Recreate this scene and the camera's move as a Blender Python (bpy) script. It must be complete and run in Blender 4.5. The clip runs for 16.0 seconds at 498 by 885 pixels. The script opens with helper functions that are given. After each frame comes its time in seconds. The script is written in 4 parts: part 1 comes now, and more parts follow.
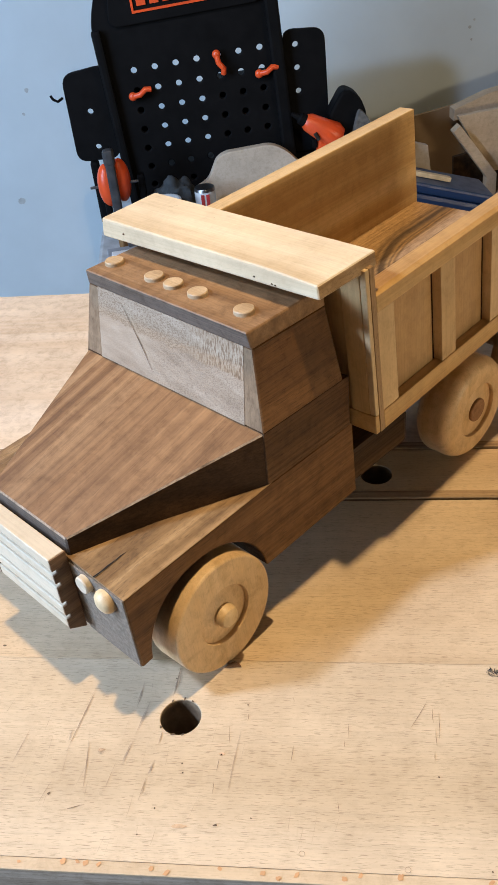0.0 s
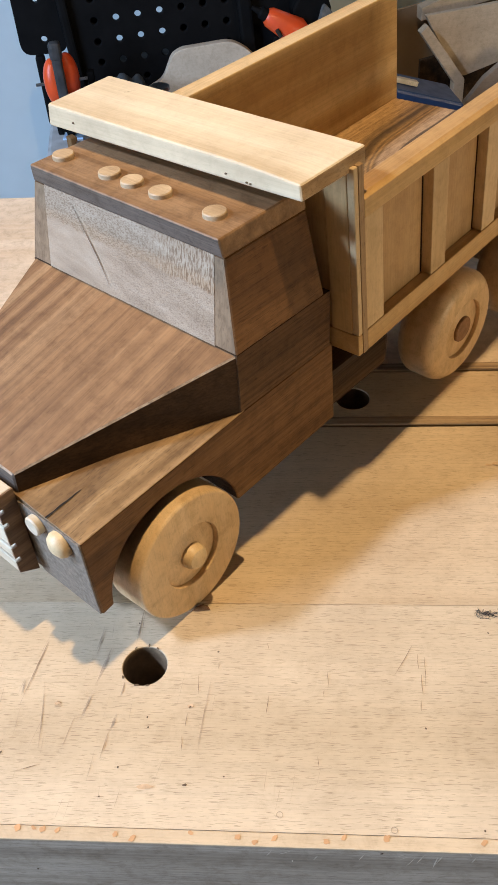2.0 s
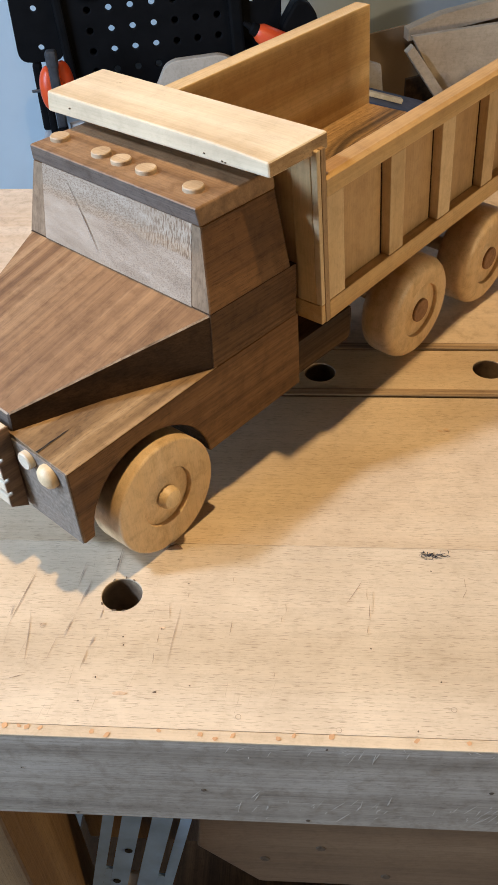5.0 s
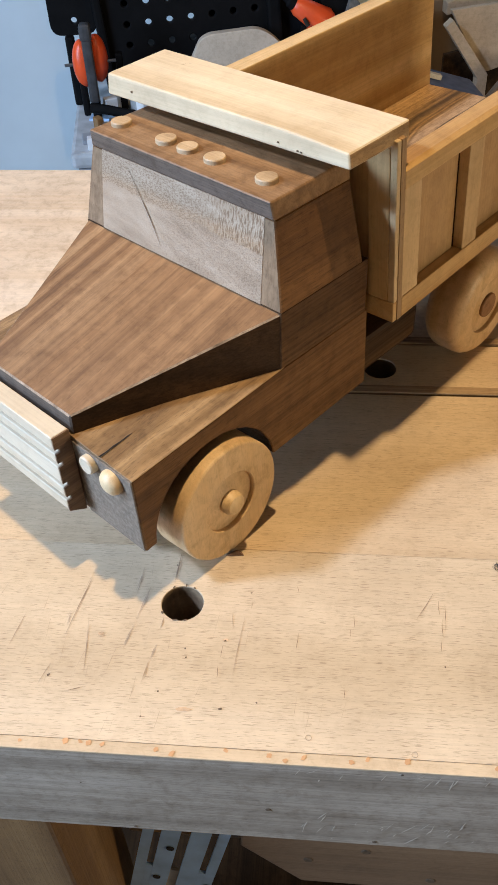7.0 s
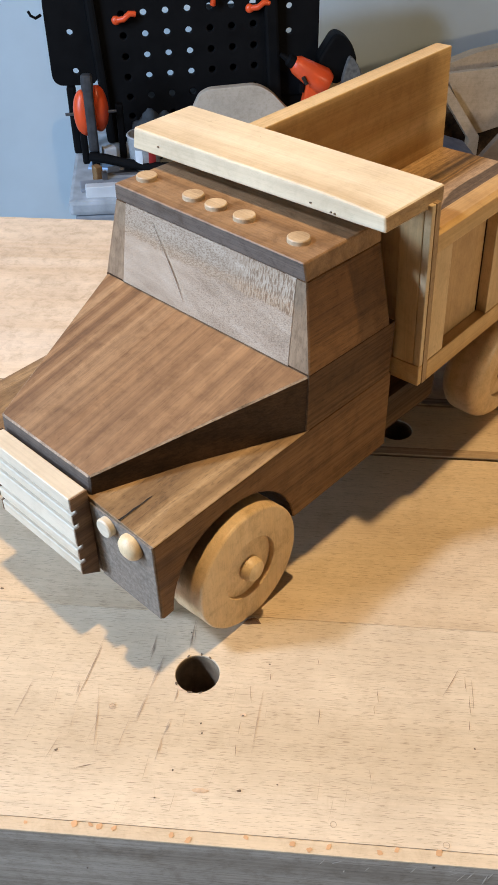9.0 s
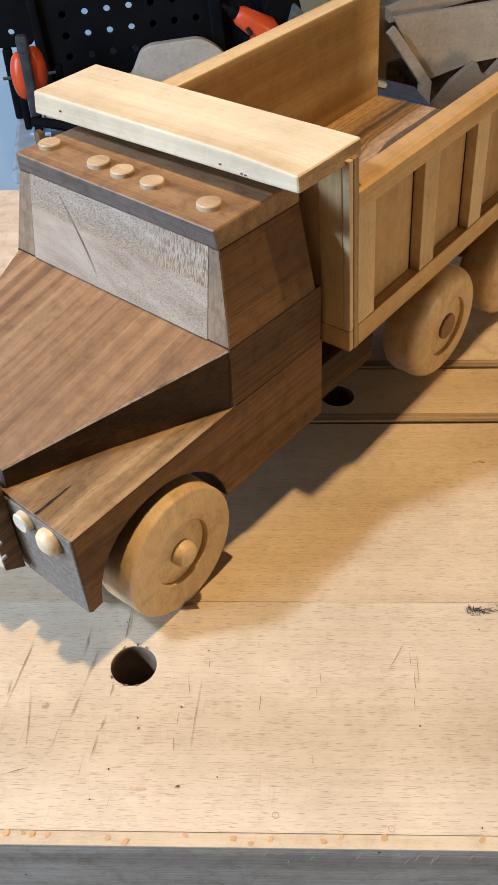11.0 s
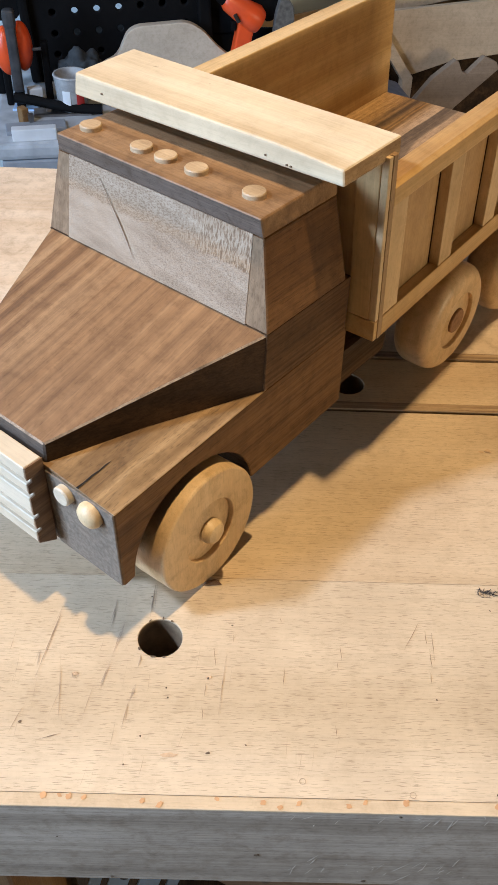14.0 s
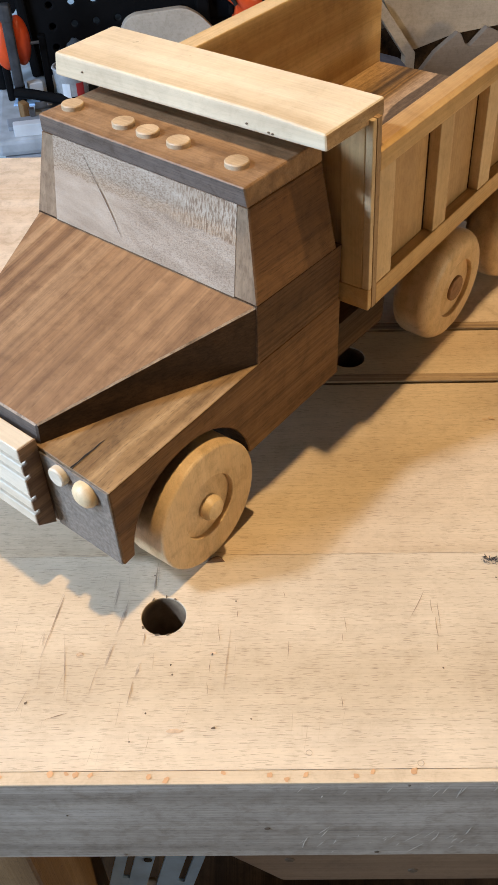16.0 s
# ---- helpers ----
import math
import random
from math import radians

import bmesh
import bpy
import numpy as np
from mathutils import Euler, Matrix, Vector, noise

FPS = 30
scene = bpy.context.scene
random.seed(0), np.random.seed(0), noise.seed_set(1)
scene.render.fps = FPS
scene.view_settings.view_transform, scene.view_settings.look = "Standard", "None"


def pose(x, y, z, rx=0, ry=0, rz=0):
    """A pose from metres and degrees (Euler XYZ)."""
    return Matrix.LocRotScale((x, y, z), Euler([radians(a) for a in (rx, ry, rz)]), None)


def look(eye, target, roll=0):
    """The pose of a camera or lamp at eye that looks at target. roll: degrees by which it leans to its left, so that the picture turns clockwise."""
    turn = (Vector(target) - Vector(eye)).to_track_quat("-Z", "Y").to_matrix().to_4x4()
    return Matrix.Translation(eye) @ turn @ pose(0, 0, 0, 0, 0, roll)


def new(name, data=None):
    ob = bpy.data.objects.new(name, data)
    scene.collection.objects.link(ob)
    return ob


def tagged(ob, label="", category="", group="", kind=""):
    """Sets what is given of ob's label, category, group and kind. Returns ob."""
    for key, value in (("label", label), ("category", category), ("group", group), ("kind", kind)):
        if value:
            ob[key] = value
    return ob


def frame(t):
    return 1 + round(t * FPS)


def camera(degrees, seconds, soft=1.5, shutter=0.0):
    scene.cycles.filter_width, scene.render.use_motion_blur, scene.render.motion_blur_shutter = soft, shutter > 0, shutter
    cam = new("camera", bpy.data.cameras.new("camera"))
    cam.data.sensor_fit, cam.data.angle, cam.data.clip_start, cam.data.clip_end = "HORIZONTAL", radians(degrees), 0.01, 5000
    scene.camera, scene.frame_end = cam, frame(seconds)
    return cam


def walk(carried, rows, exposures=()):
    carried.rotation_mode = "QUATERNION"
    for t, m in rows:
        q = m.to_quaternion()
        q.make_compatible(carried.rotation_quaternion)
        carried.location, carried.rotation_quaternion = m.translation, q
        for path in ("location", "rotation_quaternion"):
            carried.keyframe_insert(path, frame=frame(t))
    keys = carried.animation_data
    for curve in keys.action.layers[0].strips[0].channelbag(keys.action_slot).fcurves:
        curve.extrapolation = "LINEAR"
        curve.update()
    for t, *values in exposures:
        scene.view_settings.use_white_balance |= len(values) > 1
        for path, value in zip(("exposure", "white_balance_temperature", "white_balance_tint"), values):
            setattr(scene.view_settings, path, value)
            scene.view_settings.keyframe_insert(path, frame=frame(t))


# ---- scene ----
cam = camera(32.40, 16.0)
PATH = [
    (0, (0.31079, -0.17760, 0.34882), (0.07077, 0.03844, 0.11210), -6.60),
    (0.5, (0.29385, -0.17228, 0.34136), (0.05451, 0.04209, 0.10245), -4.45),
    (1, (0.27861, -0.16048, 0.33513), (0.04517, 0.05482, 0.09126), -3.67),
    (1.5, (0.27422, -0.15290, 0.33107), (0.05166, 0.06099, 0.07606), -4.03),
    (2, (0.27830, -0.15723, 0.32553), (0.06892, 0.05363, 0.05717), -4.51),
    (2.5, (0.29127, -0.17115, 0.32530), (0.07995, 0.03432, 0.05429), -5.34),
    (3, (0.31290, -0.18058, 0.32702), (0.10014, 0.02971, 0.06087), -3.85),
    (3.5, (0.32428, -0.18241, 0.32830), (0.11144, 0.02923, 0.06329), -4.30),
    (6, (0.30445, -0.19571, 0.33306), (0.09911, 0.02619, 0.07054), -1.18),
    (6.5, (0.29150, -0.18790, 0.33195), (0.08199, 0.02390, 0.06443), -2.39),
    (7, (0.28757, -0.19027, 0.32984), (0.07812, 0.01721, 0.05891), -2.74),
    (7.5, (0.28439, -0.20095, 0.33763), (0.07303, 0.01984, 0.07898), -1.03),
    (8, (0.26670, -0.20144, 0.33339), (0.05281, 0.02498, 0.08179), 0.11),
    (10.5, (0.26221, -0.16810, 0.32350), (0.05977, 0.05193, 0.05718), -1.51),
    (11, (0.26701, -0.16380, 0.32102), (0.07068, 0.05852, 0.05204), -2.13),
    (11.5, (0.26849, -0.16290, 0.32718), (0.07148, 0.06406, 0.06262), -3.26),
    (12, (0.26674, -0.16595, 0.32693), (0.07222, 0.06652, 0.06532), -2.34),
    (12.5, (0.26383, -0.16995, 0.32844), (0.07229, 0.06673, 0.06841), -1.17),
    (13, (0.25300, -0.17389, 0.32477), (0.06822, 0.05434, 0.05258), -0.09),
    (13.5, (0.25360, -0.18387, 0.32703), (0.07303, 0.04687, 0.05413), 0.97),
    (14, (0.24952, -0.19253, 0.32776), (0.07071, 0.03931, 0.05463), 2.30),
    (14.5, (0.25206, -0.19087, 0.32545), (0.07793, 0.04189, 0.05008), 3.89),
    (15, (0.26140, -0.18889, 0.32338), (0.08964, 0.04097, 0.04413), 2.82),
    (15.5, (0.25846, -0.19038, 0.32252), (0.08041, 0.03670, 0.04493), 0.91),
    (16, (0.25975, -0.18749, 0.32111), (0.07563, 0.03550, 0.04418), -1.40),
]
walk(cam, [(t, look(eye, target, roll)) for t, eye, target, roll in PATH])

# ---- world and light ----
world = bpy.data.worlds.new("world")
scene.world = world
world.use_nodes = True
sky = world.node_tree.nodes.new("ShaderNodeTexSky")
sky.sky_type = "NISHITA"
sky.sun_disc = False
sky.sun_elevation = radians(35)
sky.sun_rotation = radians(200)
world.node_tree.nodes["Background"].inputs[1].default_value = 0.06
world.node_tree.links.new(sky.outputs[0], world.node_tree.nodes["Background"].inputs[0])


def area_lamp(name, eye, target, size, size_y, watts, colour, spread=180):
    lamp = bpy.data.lights.new(name, "AREA")
    lamp.shape = "RECTANGLE"
    lamp.size, lamp.size_y, lamp.energy, lamp.color = size, size_y, watts, colour
    lamp.spread = radians(spread)
    ob = new(name, lamp)
    ob.matrix_world = look(eye, target)
    return ob


# daylight by the front window, an unseen cool source high up, the warm lamp straight over the bench, and an added fill
# from the right
area_lamp("window_daylight", (-1.20, -2.22, 0.58), (-0.5, 0.4, -0.1), 1.0, 1.1, 92, (0.50, 0.71, 1.0))
# Unseen cool source, put front-left and high to match the shadow edges.
area_lamp("ceiling_panel_light", (-0.78, -1.15, 1.38), (0.0, 0.05, 0.0), 0.15, 0.13, 41.5, (0.53, 0.695, 1.0))
area_lamp("bench_lamp_light", (0.056, 0.032, 1.22), (0.056, 0.032, 0.0), 0.036, 0.036, 12.5, (1.0, 0.715, 0.385))
# Added warm fill for the box's right side and the far boards.
area_lamp("room_lamp_light", (2.6, 0.75, 0.26), (-0.3, 0.95, 0.00), 0.55, 0.20, 21.0, (1.0, 0.80, 0.52))


# ---- materials ----
def nodes_of(name):
    m = bpy.data.materials.new(name)
    m.use_nodes = True
    t = m.node_tree
    return m, t, t.nodes, t.links, t.nodes["Principled BSDF"]


def mapped(t, scale, rotate=(0, 0, 0), spread=3.0):
    """Object coordinates, shifted for each object, turned and scaled."""
    co = t.nodes.new("ShaderNodeTexCoord")
    info = t.nodes.new("ShaderNodeObjectInfo")
    mul = t.nodes.new("ShaderNodeMath")
    mul.operation = "MULTIPLY"
    mul.inputs[1].default_value = spread
    t.links.new(info.outputs["Random"], mul.inputs[0])
    add = t.nodes.new("ShaderNodeVectorMath")
    add.operation = "ADD"
    t.links.new(co.outputs["Object"], add.inputs[0])
    t.links.new(mul.outputs[0], add.inputs[1])
    turned = t.nodes.new("ShaderNodeMapping")
    turned.inputs["Rotation"].default_value = [radians(a) for a in rotate]
    t.links.new(add.outputs[0], turned.inputs["Vector"])
    mp = t.nodes.new("ShaderNodeMapping")
    mp.inputs["Scale"].default_value = scale
    t.links.new(turned.outputs[0], mp.inputs["Vector"])
    return mp.outputs[0]


def noise_of(t, vec, scale, detail=4, rough=0.55, distort=0.0):
    n = t.nodes.new("ShaderNodeTexNoise")
    n.inputs["Scale"].default_value = scale
    n.inputs["Detail"].default_value = detail
    n.inputs["Roughness"].default_value = rough
    n.inputs["Distortion"].default_value = distort
    t.links.new(vec, n.inputs["Vector"])
    return n.outputs["Fac"]


def ramp_of(t, fac, stops):
    r = t.nodes.new("ShaderNodeValToRGB")
    el = r.color_ramp.elements
    while len(el) < len(stops):
        el.new(0.5)
    for e, (p, c) in zip(el, stops):
        e.position = p
        e.color = (*c, 1) if len(c) == 3 else c
    t.links.new(fac, r.inputs[0])
    return r.outputs[0]


def mix_of(t, fac, a, b, mode="MIX"):
    m = t.nodes.new("ShaderNodeMix")
    m.data_type, m.blend_type = "RGBA", mode
    for value, socket in ((fac, m.inputs[0]), (a, m.inputs[6]), (b, m.inputs[7])):
        if isinstance(value, (int, float)):
            socket.default_value = value
        elif isinstance(value, tuple):
            socket.default_value = (*value, 1)
        else:
            t.links.new(value, socket)
    return m.outputs[2]


def bump_of(t, height, strength, distance, bsdf):
    b = t.nodes.new("ShaderNodeBump")
    b.inputs["Strength"].default_value = strength
    b.inputs["Distance"].default_value = distance
    t.links.new(height, b.inputs["Height"])
    t.links.new(b.outputs[0], bsdf.inputs["Normal"])


def wood(name, dark, mid, light, grain="y", rings=55.0, streak=1.0, pores=0.35, rough=0.55, turn=0.0, tilt=0.0, bump=0.25, bend=0.15, mottle=0.14, stops=(0.30, 0.5, 0.68), dash=(2400, 0.10), figure=None):
    """Sawn wood: broad growth bands, fine grain and short pores, all drawn out along one axis."""
    m, t, n, l, b = nodes_of(name)
    long_axis = {"x": (0.022, 1, 1), "y": (1, 0.022, 1), "z": (1, 1, 0.022)}[grain]
    wide = mapped(t, long_axis, (tilt, 0, turn), 0.9)
    bands = noise_of(t, wide, rings, 3, 0.5, bend)
    colour = ramp_of(t, bands, [(stops[0], dark), (stops[1], mid), (stops[2], light)])
    if figure:  # bolder heartwood streaks on one side of the board
        lines = ramp_of(t, noise_of(t, wide, 170, 2, 0.5, 0.1), [(0.40, figure[2]), (0.50, mid), (0.60, figure[3])])
        place = t.nodes.new("ShaderNodeTexCoord")
        sep = t.nodes.new("ShaderNodeSeparateXYZ")
        l.new(place.outputs["Object"], sep.inputs[0])
        span = t.nodes.new("ShaderNodeMapRange")
        span.inputs[1].default_value, span.inputs[2].default_value = figure[0], figure[1]
        l.new(sep.outputs["X"], span.inputs[0])
        colour = mix_of(t, span.outputs[0], colour, lines)
    tiny = {"x": (0.010, 1, 1), "y": (1, 0.010, 1), "z": (1, 1, 0.010)}[grain]
    fine = mapped(t, tiny, (tilt, 0, turn))
    grain_fac = noise_of(t, fine, 900, 3, 0.6)
    shade = ramp_of(t, grain_fac, [(0.35, (1 - 0.45 * streak,) * 3), (0.6, (1, 1, 1))])
    colour = mix_of(t, 0.7, colour, shade, "MULTIPLY")
    blotch = noise_of(t, mapped(t, (1, 1, 1)), 18, 3)
    tone = ramp_of(t, blotch, [(0.3, (0.80, 0.78, 0.76)), (0.7, (1.0, 1.0, 1.0))])
    colour = mix_of(t, 0.8, colour, tone, "MULTIPLY")
    cloud = noise_of(t, mapped(t, (1, 1, 1), (20, 35, 10)), 110, 7, 0.72, 0.4)
    patch = ramp_of(t, cloud, [(0.34, (1 - mottle, 1 - mottle * 1.15, 1 - mottle * 1.35)), (0.52, (1, 1, 1)), (0.70, (1 + mottle * 0.4, 1 + mottle * 0.4, 1 + mottle * 0.35))])
    colour = mix_of(t, 1.0, colour, patch, "MULTIPLY")
    d = dash[1]
    short = {"x": (d, 1, 1), "y": (1, d, 1), "z": (1, 1, d)}[grain]
    pore = noise_of(t, mapped(t, short, (tilt, 0, turn)), dash[0], 1, 0.4)
    dots = ramp_of(t, pore, [(0.625, (1, 1, 1)), (0.665, (1 - pores, 1 - pores * 1.08, 1 - pores * 1.15))])
    colour = mix_of(t, 1.0, colour, dots, "MULTIPLY")
    l.new(colour, b.inputs["Base Color"])
    l.new(ramp_of(t, grain_fac, [(0.3, (rough + 0.1,) * 3), (0.7, (rough - 0.06,) * 3)]), b.inputs["Roughness"])
    bump_of(t, grain_fac, bump, 0.0006, b)
    return m


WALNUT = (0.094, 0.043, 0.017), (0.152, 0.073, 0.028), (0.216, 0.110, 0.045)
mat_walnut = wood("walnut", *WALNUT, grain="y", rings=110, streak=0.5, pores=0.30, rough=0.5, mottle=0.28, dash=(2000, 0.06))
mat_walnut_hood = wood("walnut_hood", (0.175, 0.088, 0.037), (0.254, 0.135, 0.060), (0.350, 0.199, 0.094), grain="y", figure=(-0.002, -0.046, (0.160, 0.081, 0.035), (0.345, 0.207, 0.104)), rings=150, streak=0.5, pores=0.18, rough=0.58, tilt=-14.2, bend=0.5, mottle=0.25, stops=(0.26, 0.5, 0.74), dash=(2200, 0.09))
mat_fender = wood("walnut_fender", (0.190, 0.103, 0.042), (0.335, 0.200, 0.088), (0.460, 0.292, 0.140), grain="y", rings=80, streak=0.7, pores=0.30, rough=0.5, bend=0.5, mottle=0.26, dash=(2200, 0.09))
mat_walnut_x = wood("walnut_crosswise", (0.165, 0.086, 0.036), (0.262, 0.146, 0.066), (0.335, 0.198, 0.098), grain="x", rings=70, streak=0.35, pores=0.15, rough=0.52, mottle=0.36, bend=1.2)
# Shade on the front edges of roof and hood, put into the walnut colour.
mat_shaded_front = wood("shaded_walnut_front", (0.080, 0.058, 0.044), (0.125, 0.093, 0.072), (0.175, 0.132, 0.104), grain="x", rings=90, streak=0.6, pores=0.3, rough=0.6, mottle=0.35)
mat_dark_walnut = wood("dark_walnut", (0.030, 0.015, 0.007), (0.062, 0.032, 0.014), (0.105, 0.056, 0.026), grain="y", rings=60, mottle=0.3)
mat_shaded_walnut = wood("shaded_walnut", (0.030, 0.014, 0.006), (0.055, 0.027, 0.011), (0.085, 0.043, 0.019), grain="y", rings=80, mottle=0.3)
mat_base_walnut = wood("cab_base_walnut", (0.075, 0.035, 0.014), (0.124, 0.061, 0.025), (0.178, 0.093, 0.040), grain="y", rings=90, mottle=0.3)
for dull in (mat_walnut, mat_dark_walnut, mat_shaded_walnut, mat_base_walnut):  # bare wood, never oiled
    dull.node_tree.nodes["Principled BSDF"].inputs["Specular IOR Level"].default_value = 0.22
mat_pillar = wood("sawn_pillar_walnut", (0.150, 0.088, 0.042), (0.215, 0.130, 0.066), (0.285, 0.180, 0.098), grain="z", rings=90, streak=0.6, pores=0.25, rough=0.7, mottle=0.25)
mat_worn = wood("worn_walnut_edge", (0.27, 0.19, 0.12), (0.37, 0.27, 0.18), (0.46, 0.35, 0.25), grain="y", rings=150, streak=0.8, pores=0.4, rough=0.7, mottle=0.45)
mat_shaded_guard_end = wood("shaded_guard_end", (0.34, 0.21, 0.10), (0.43, 0.28, 0.145), (0.50, 0.34, 0.19), grain="y", rings=120, streak=0.5, pores=0.2, rough=0.6, turn=20, bend=1.0)
mat_button = wood("dowel_button", (0.40, 0.275, 0.150), (0.49, 0.345, 0.200), (0.56, 0.410, 0.250), grain="x", rings=200, streak=0.3, pores=0.15, rough=0.5, bump=0.08, mottle=0.2)
mat_grille = wood("grille_maple", (0.60, 0.495, 0.355), (0.68, 0.58, 0.435), (0.73, 0.64, 0.505), grain="x", rings=60, streak=0.2, pores=0.06, rough=0.5, bump=0.1, mottle=0.08)
mat_maple = wood("maple", (0.61, 0.47, 0.295), (0.705, 0.565, 0.375), (0.77, 0.64, 0.45), grain="x", rings=45, bend=0.8, streak=0.25, pores=0.06, rough=0.5, bump=0.1, mottle=0.10)
mat_pine_y = wood("pine_lengthwise", (0.50, 0.29, 0.105), (0.63, 0.405, 0.175), (0.72, 0.50, 0.245), grain="y", rings=70, streak=0.35, pores=0.08, rough=0.45, bump=0.1)
mat_pine_z = wood("pine_upright", (0.48, 0.285, 0.11), (0.60, 0.39, 0.175), (0.70, 0.49, 0.245), grain="z", rings=70, streak=0.35, pores=0.08, rough=0.5, bump=0.1)
mat_strip = wood("brown_edge_strip", (0.31, 0.190, 0.095), (0.40, 0.255, 0.132), (0.47, 0.31, 0.165), grain="z", rings=90, streak=0.5, rough=0.5)
mat_birch = wood("birch", (0.60, 0.42, 0.22), (0.69, 0.50, 0.28), (0.75, 0.57, 0.34), grain="z", rings=40, streak=0.2, pores=0.12, rough=0.42, bump=0.08)
mat_wheel = wood("wheel_maple", (0.61, 0.40, 0.195), (0.70, 0.49, 0.27), (0.76, 0.56, 0.34), grain="z", rings=45, streak=0.2, pores=0.12, rough=0.42, bump=0.1, mottle=0.22, bend=1.0)
mat_panel = wood("alder_panel", (0.38, 0.225, 0.095), (0.47, 0.29, 0.13), (0.54, 0.35, 0.17), grain="z", rings=26, streak=0.25, pores=0.12, rough=0.45, bump=0.1)
mat_shade_and_scar = wood("shade_and_scar_brown", (0.12, 0.06, 0.03), (0.20, 0.11, 0.055), (0.28, 0.16, 0.08), grain="y", rings=200, streak=0.8, rough=0.6)
mat_beech = wood("beech", (0.590, 0.455, 0.300), (0.662, 0.524, 0.362), (0.716, 0.578, 0.414), grain="x", rings=22, streak=0.25, pores=0.34, rough=0.52, bump=0.12, mottle=0.09, dash=(3600, 0.055))
mat_beech_warm = wood("beech_warm", (0.60, 0.445, 0.282), (0.675, 0.52, 0.345), (0.725, 0.57, 0.395), grain="x", rings=26, streak=0.25, pores=0.30, rough=0.5, bump=0.12, mottle=0.10, dash=(4000, 0.06))
mat_beech_lip = wood("beech_lipping", (0.66, 0.51, 0.34), (0.73, 0.58, 0.40), (0.78, 0.64, 0.46), grain="x", rings=14, streak=0.15, pores=0.1, rough=0.5)
mat_bench_face = wood("bench_face_wood", (0.36, 0.290, 0.222), (0.48, 0.395, 0.310), (0.56, 0.470, 0.380), grain="x", rings=75, streak=0.65, pores=0.25, rough=0.7, mottle=0.22, bend=0.6)
mat_ply = wood("plywood", (0.60, 0.43, 0.28), (0.71, 0.56, 0.41), (0.76, 0.62, 0.48), grain="x", rings=13, bend=2.5, mottle=0.20, streak=0.12, pores=0.10, rough=0.55)
mat_ply_edge = wood("plywood_edge", (0.22, 0.14, 0.08), (0.42, 0.29, 0.17), (0.55, 0.40, 0.25), grain="x", rings=420, streak=0.5, pores=0.2, rough=0.6)
mat_pine_leg = wood("pine_leg", (0.190, 0.098, 0.034), (0.275, 0.150, 0.056), (0.350, 0.205, 0.085), grain="z", rings=30, streak=0.4)
mat_leg_board = wood("stretcher_board", (0.20, 0.118, 0.062), (0.27, 0.165, 0.090), (0.33, 0.210, 0.120), grain="x", rings=22, streak=0.3, pores=0.1, rough=0.65)
mat_scrap = wood("scrap_board", (0.56, 0.42, 0.285), (0.66, 0.515, 0.36), (0.73, 0.585, 0.43), grain="x", rings=14, streak=0.2, pores=0.08, rough=0.6)
mat_offcut = wood("grey_brown_offcut", (0.20, 0.140, 0.095), (0.27, 0.192, 0.132), (0.33, 0.242, 0.172), grain="x", rings=20, streak=0.3, pores=0.1, rough=0.65)
mat_mdf = wood("mdf", (0.46, 0.37, 0.28), (0.52, 0.43, 0.33), (0.56, 0.47, 0.37), grain="x", rings=6, streak=0.1, pores=0.02, rough=0.7)


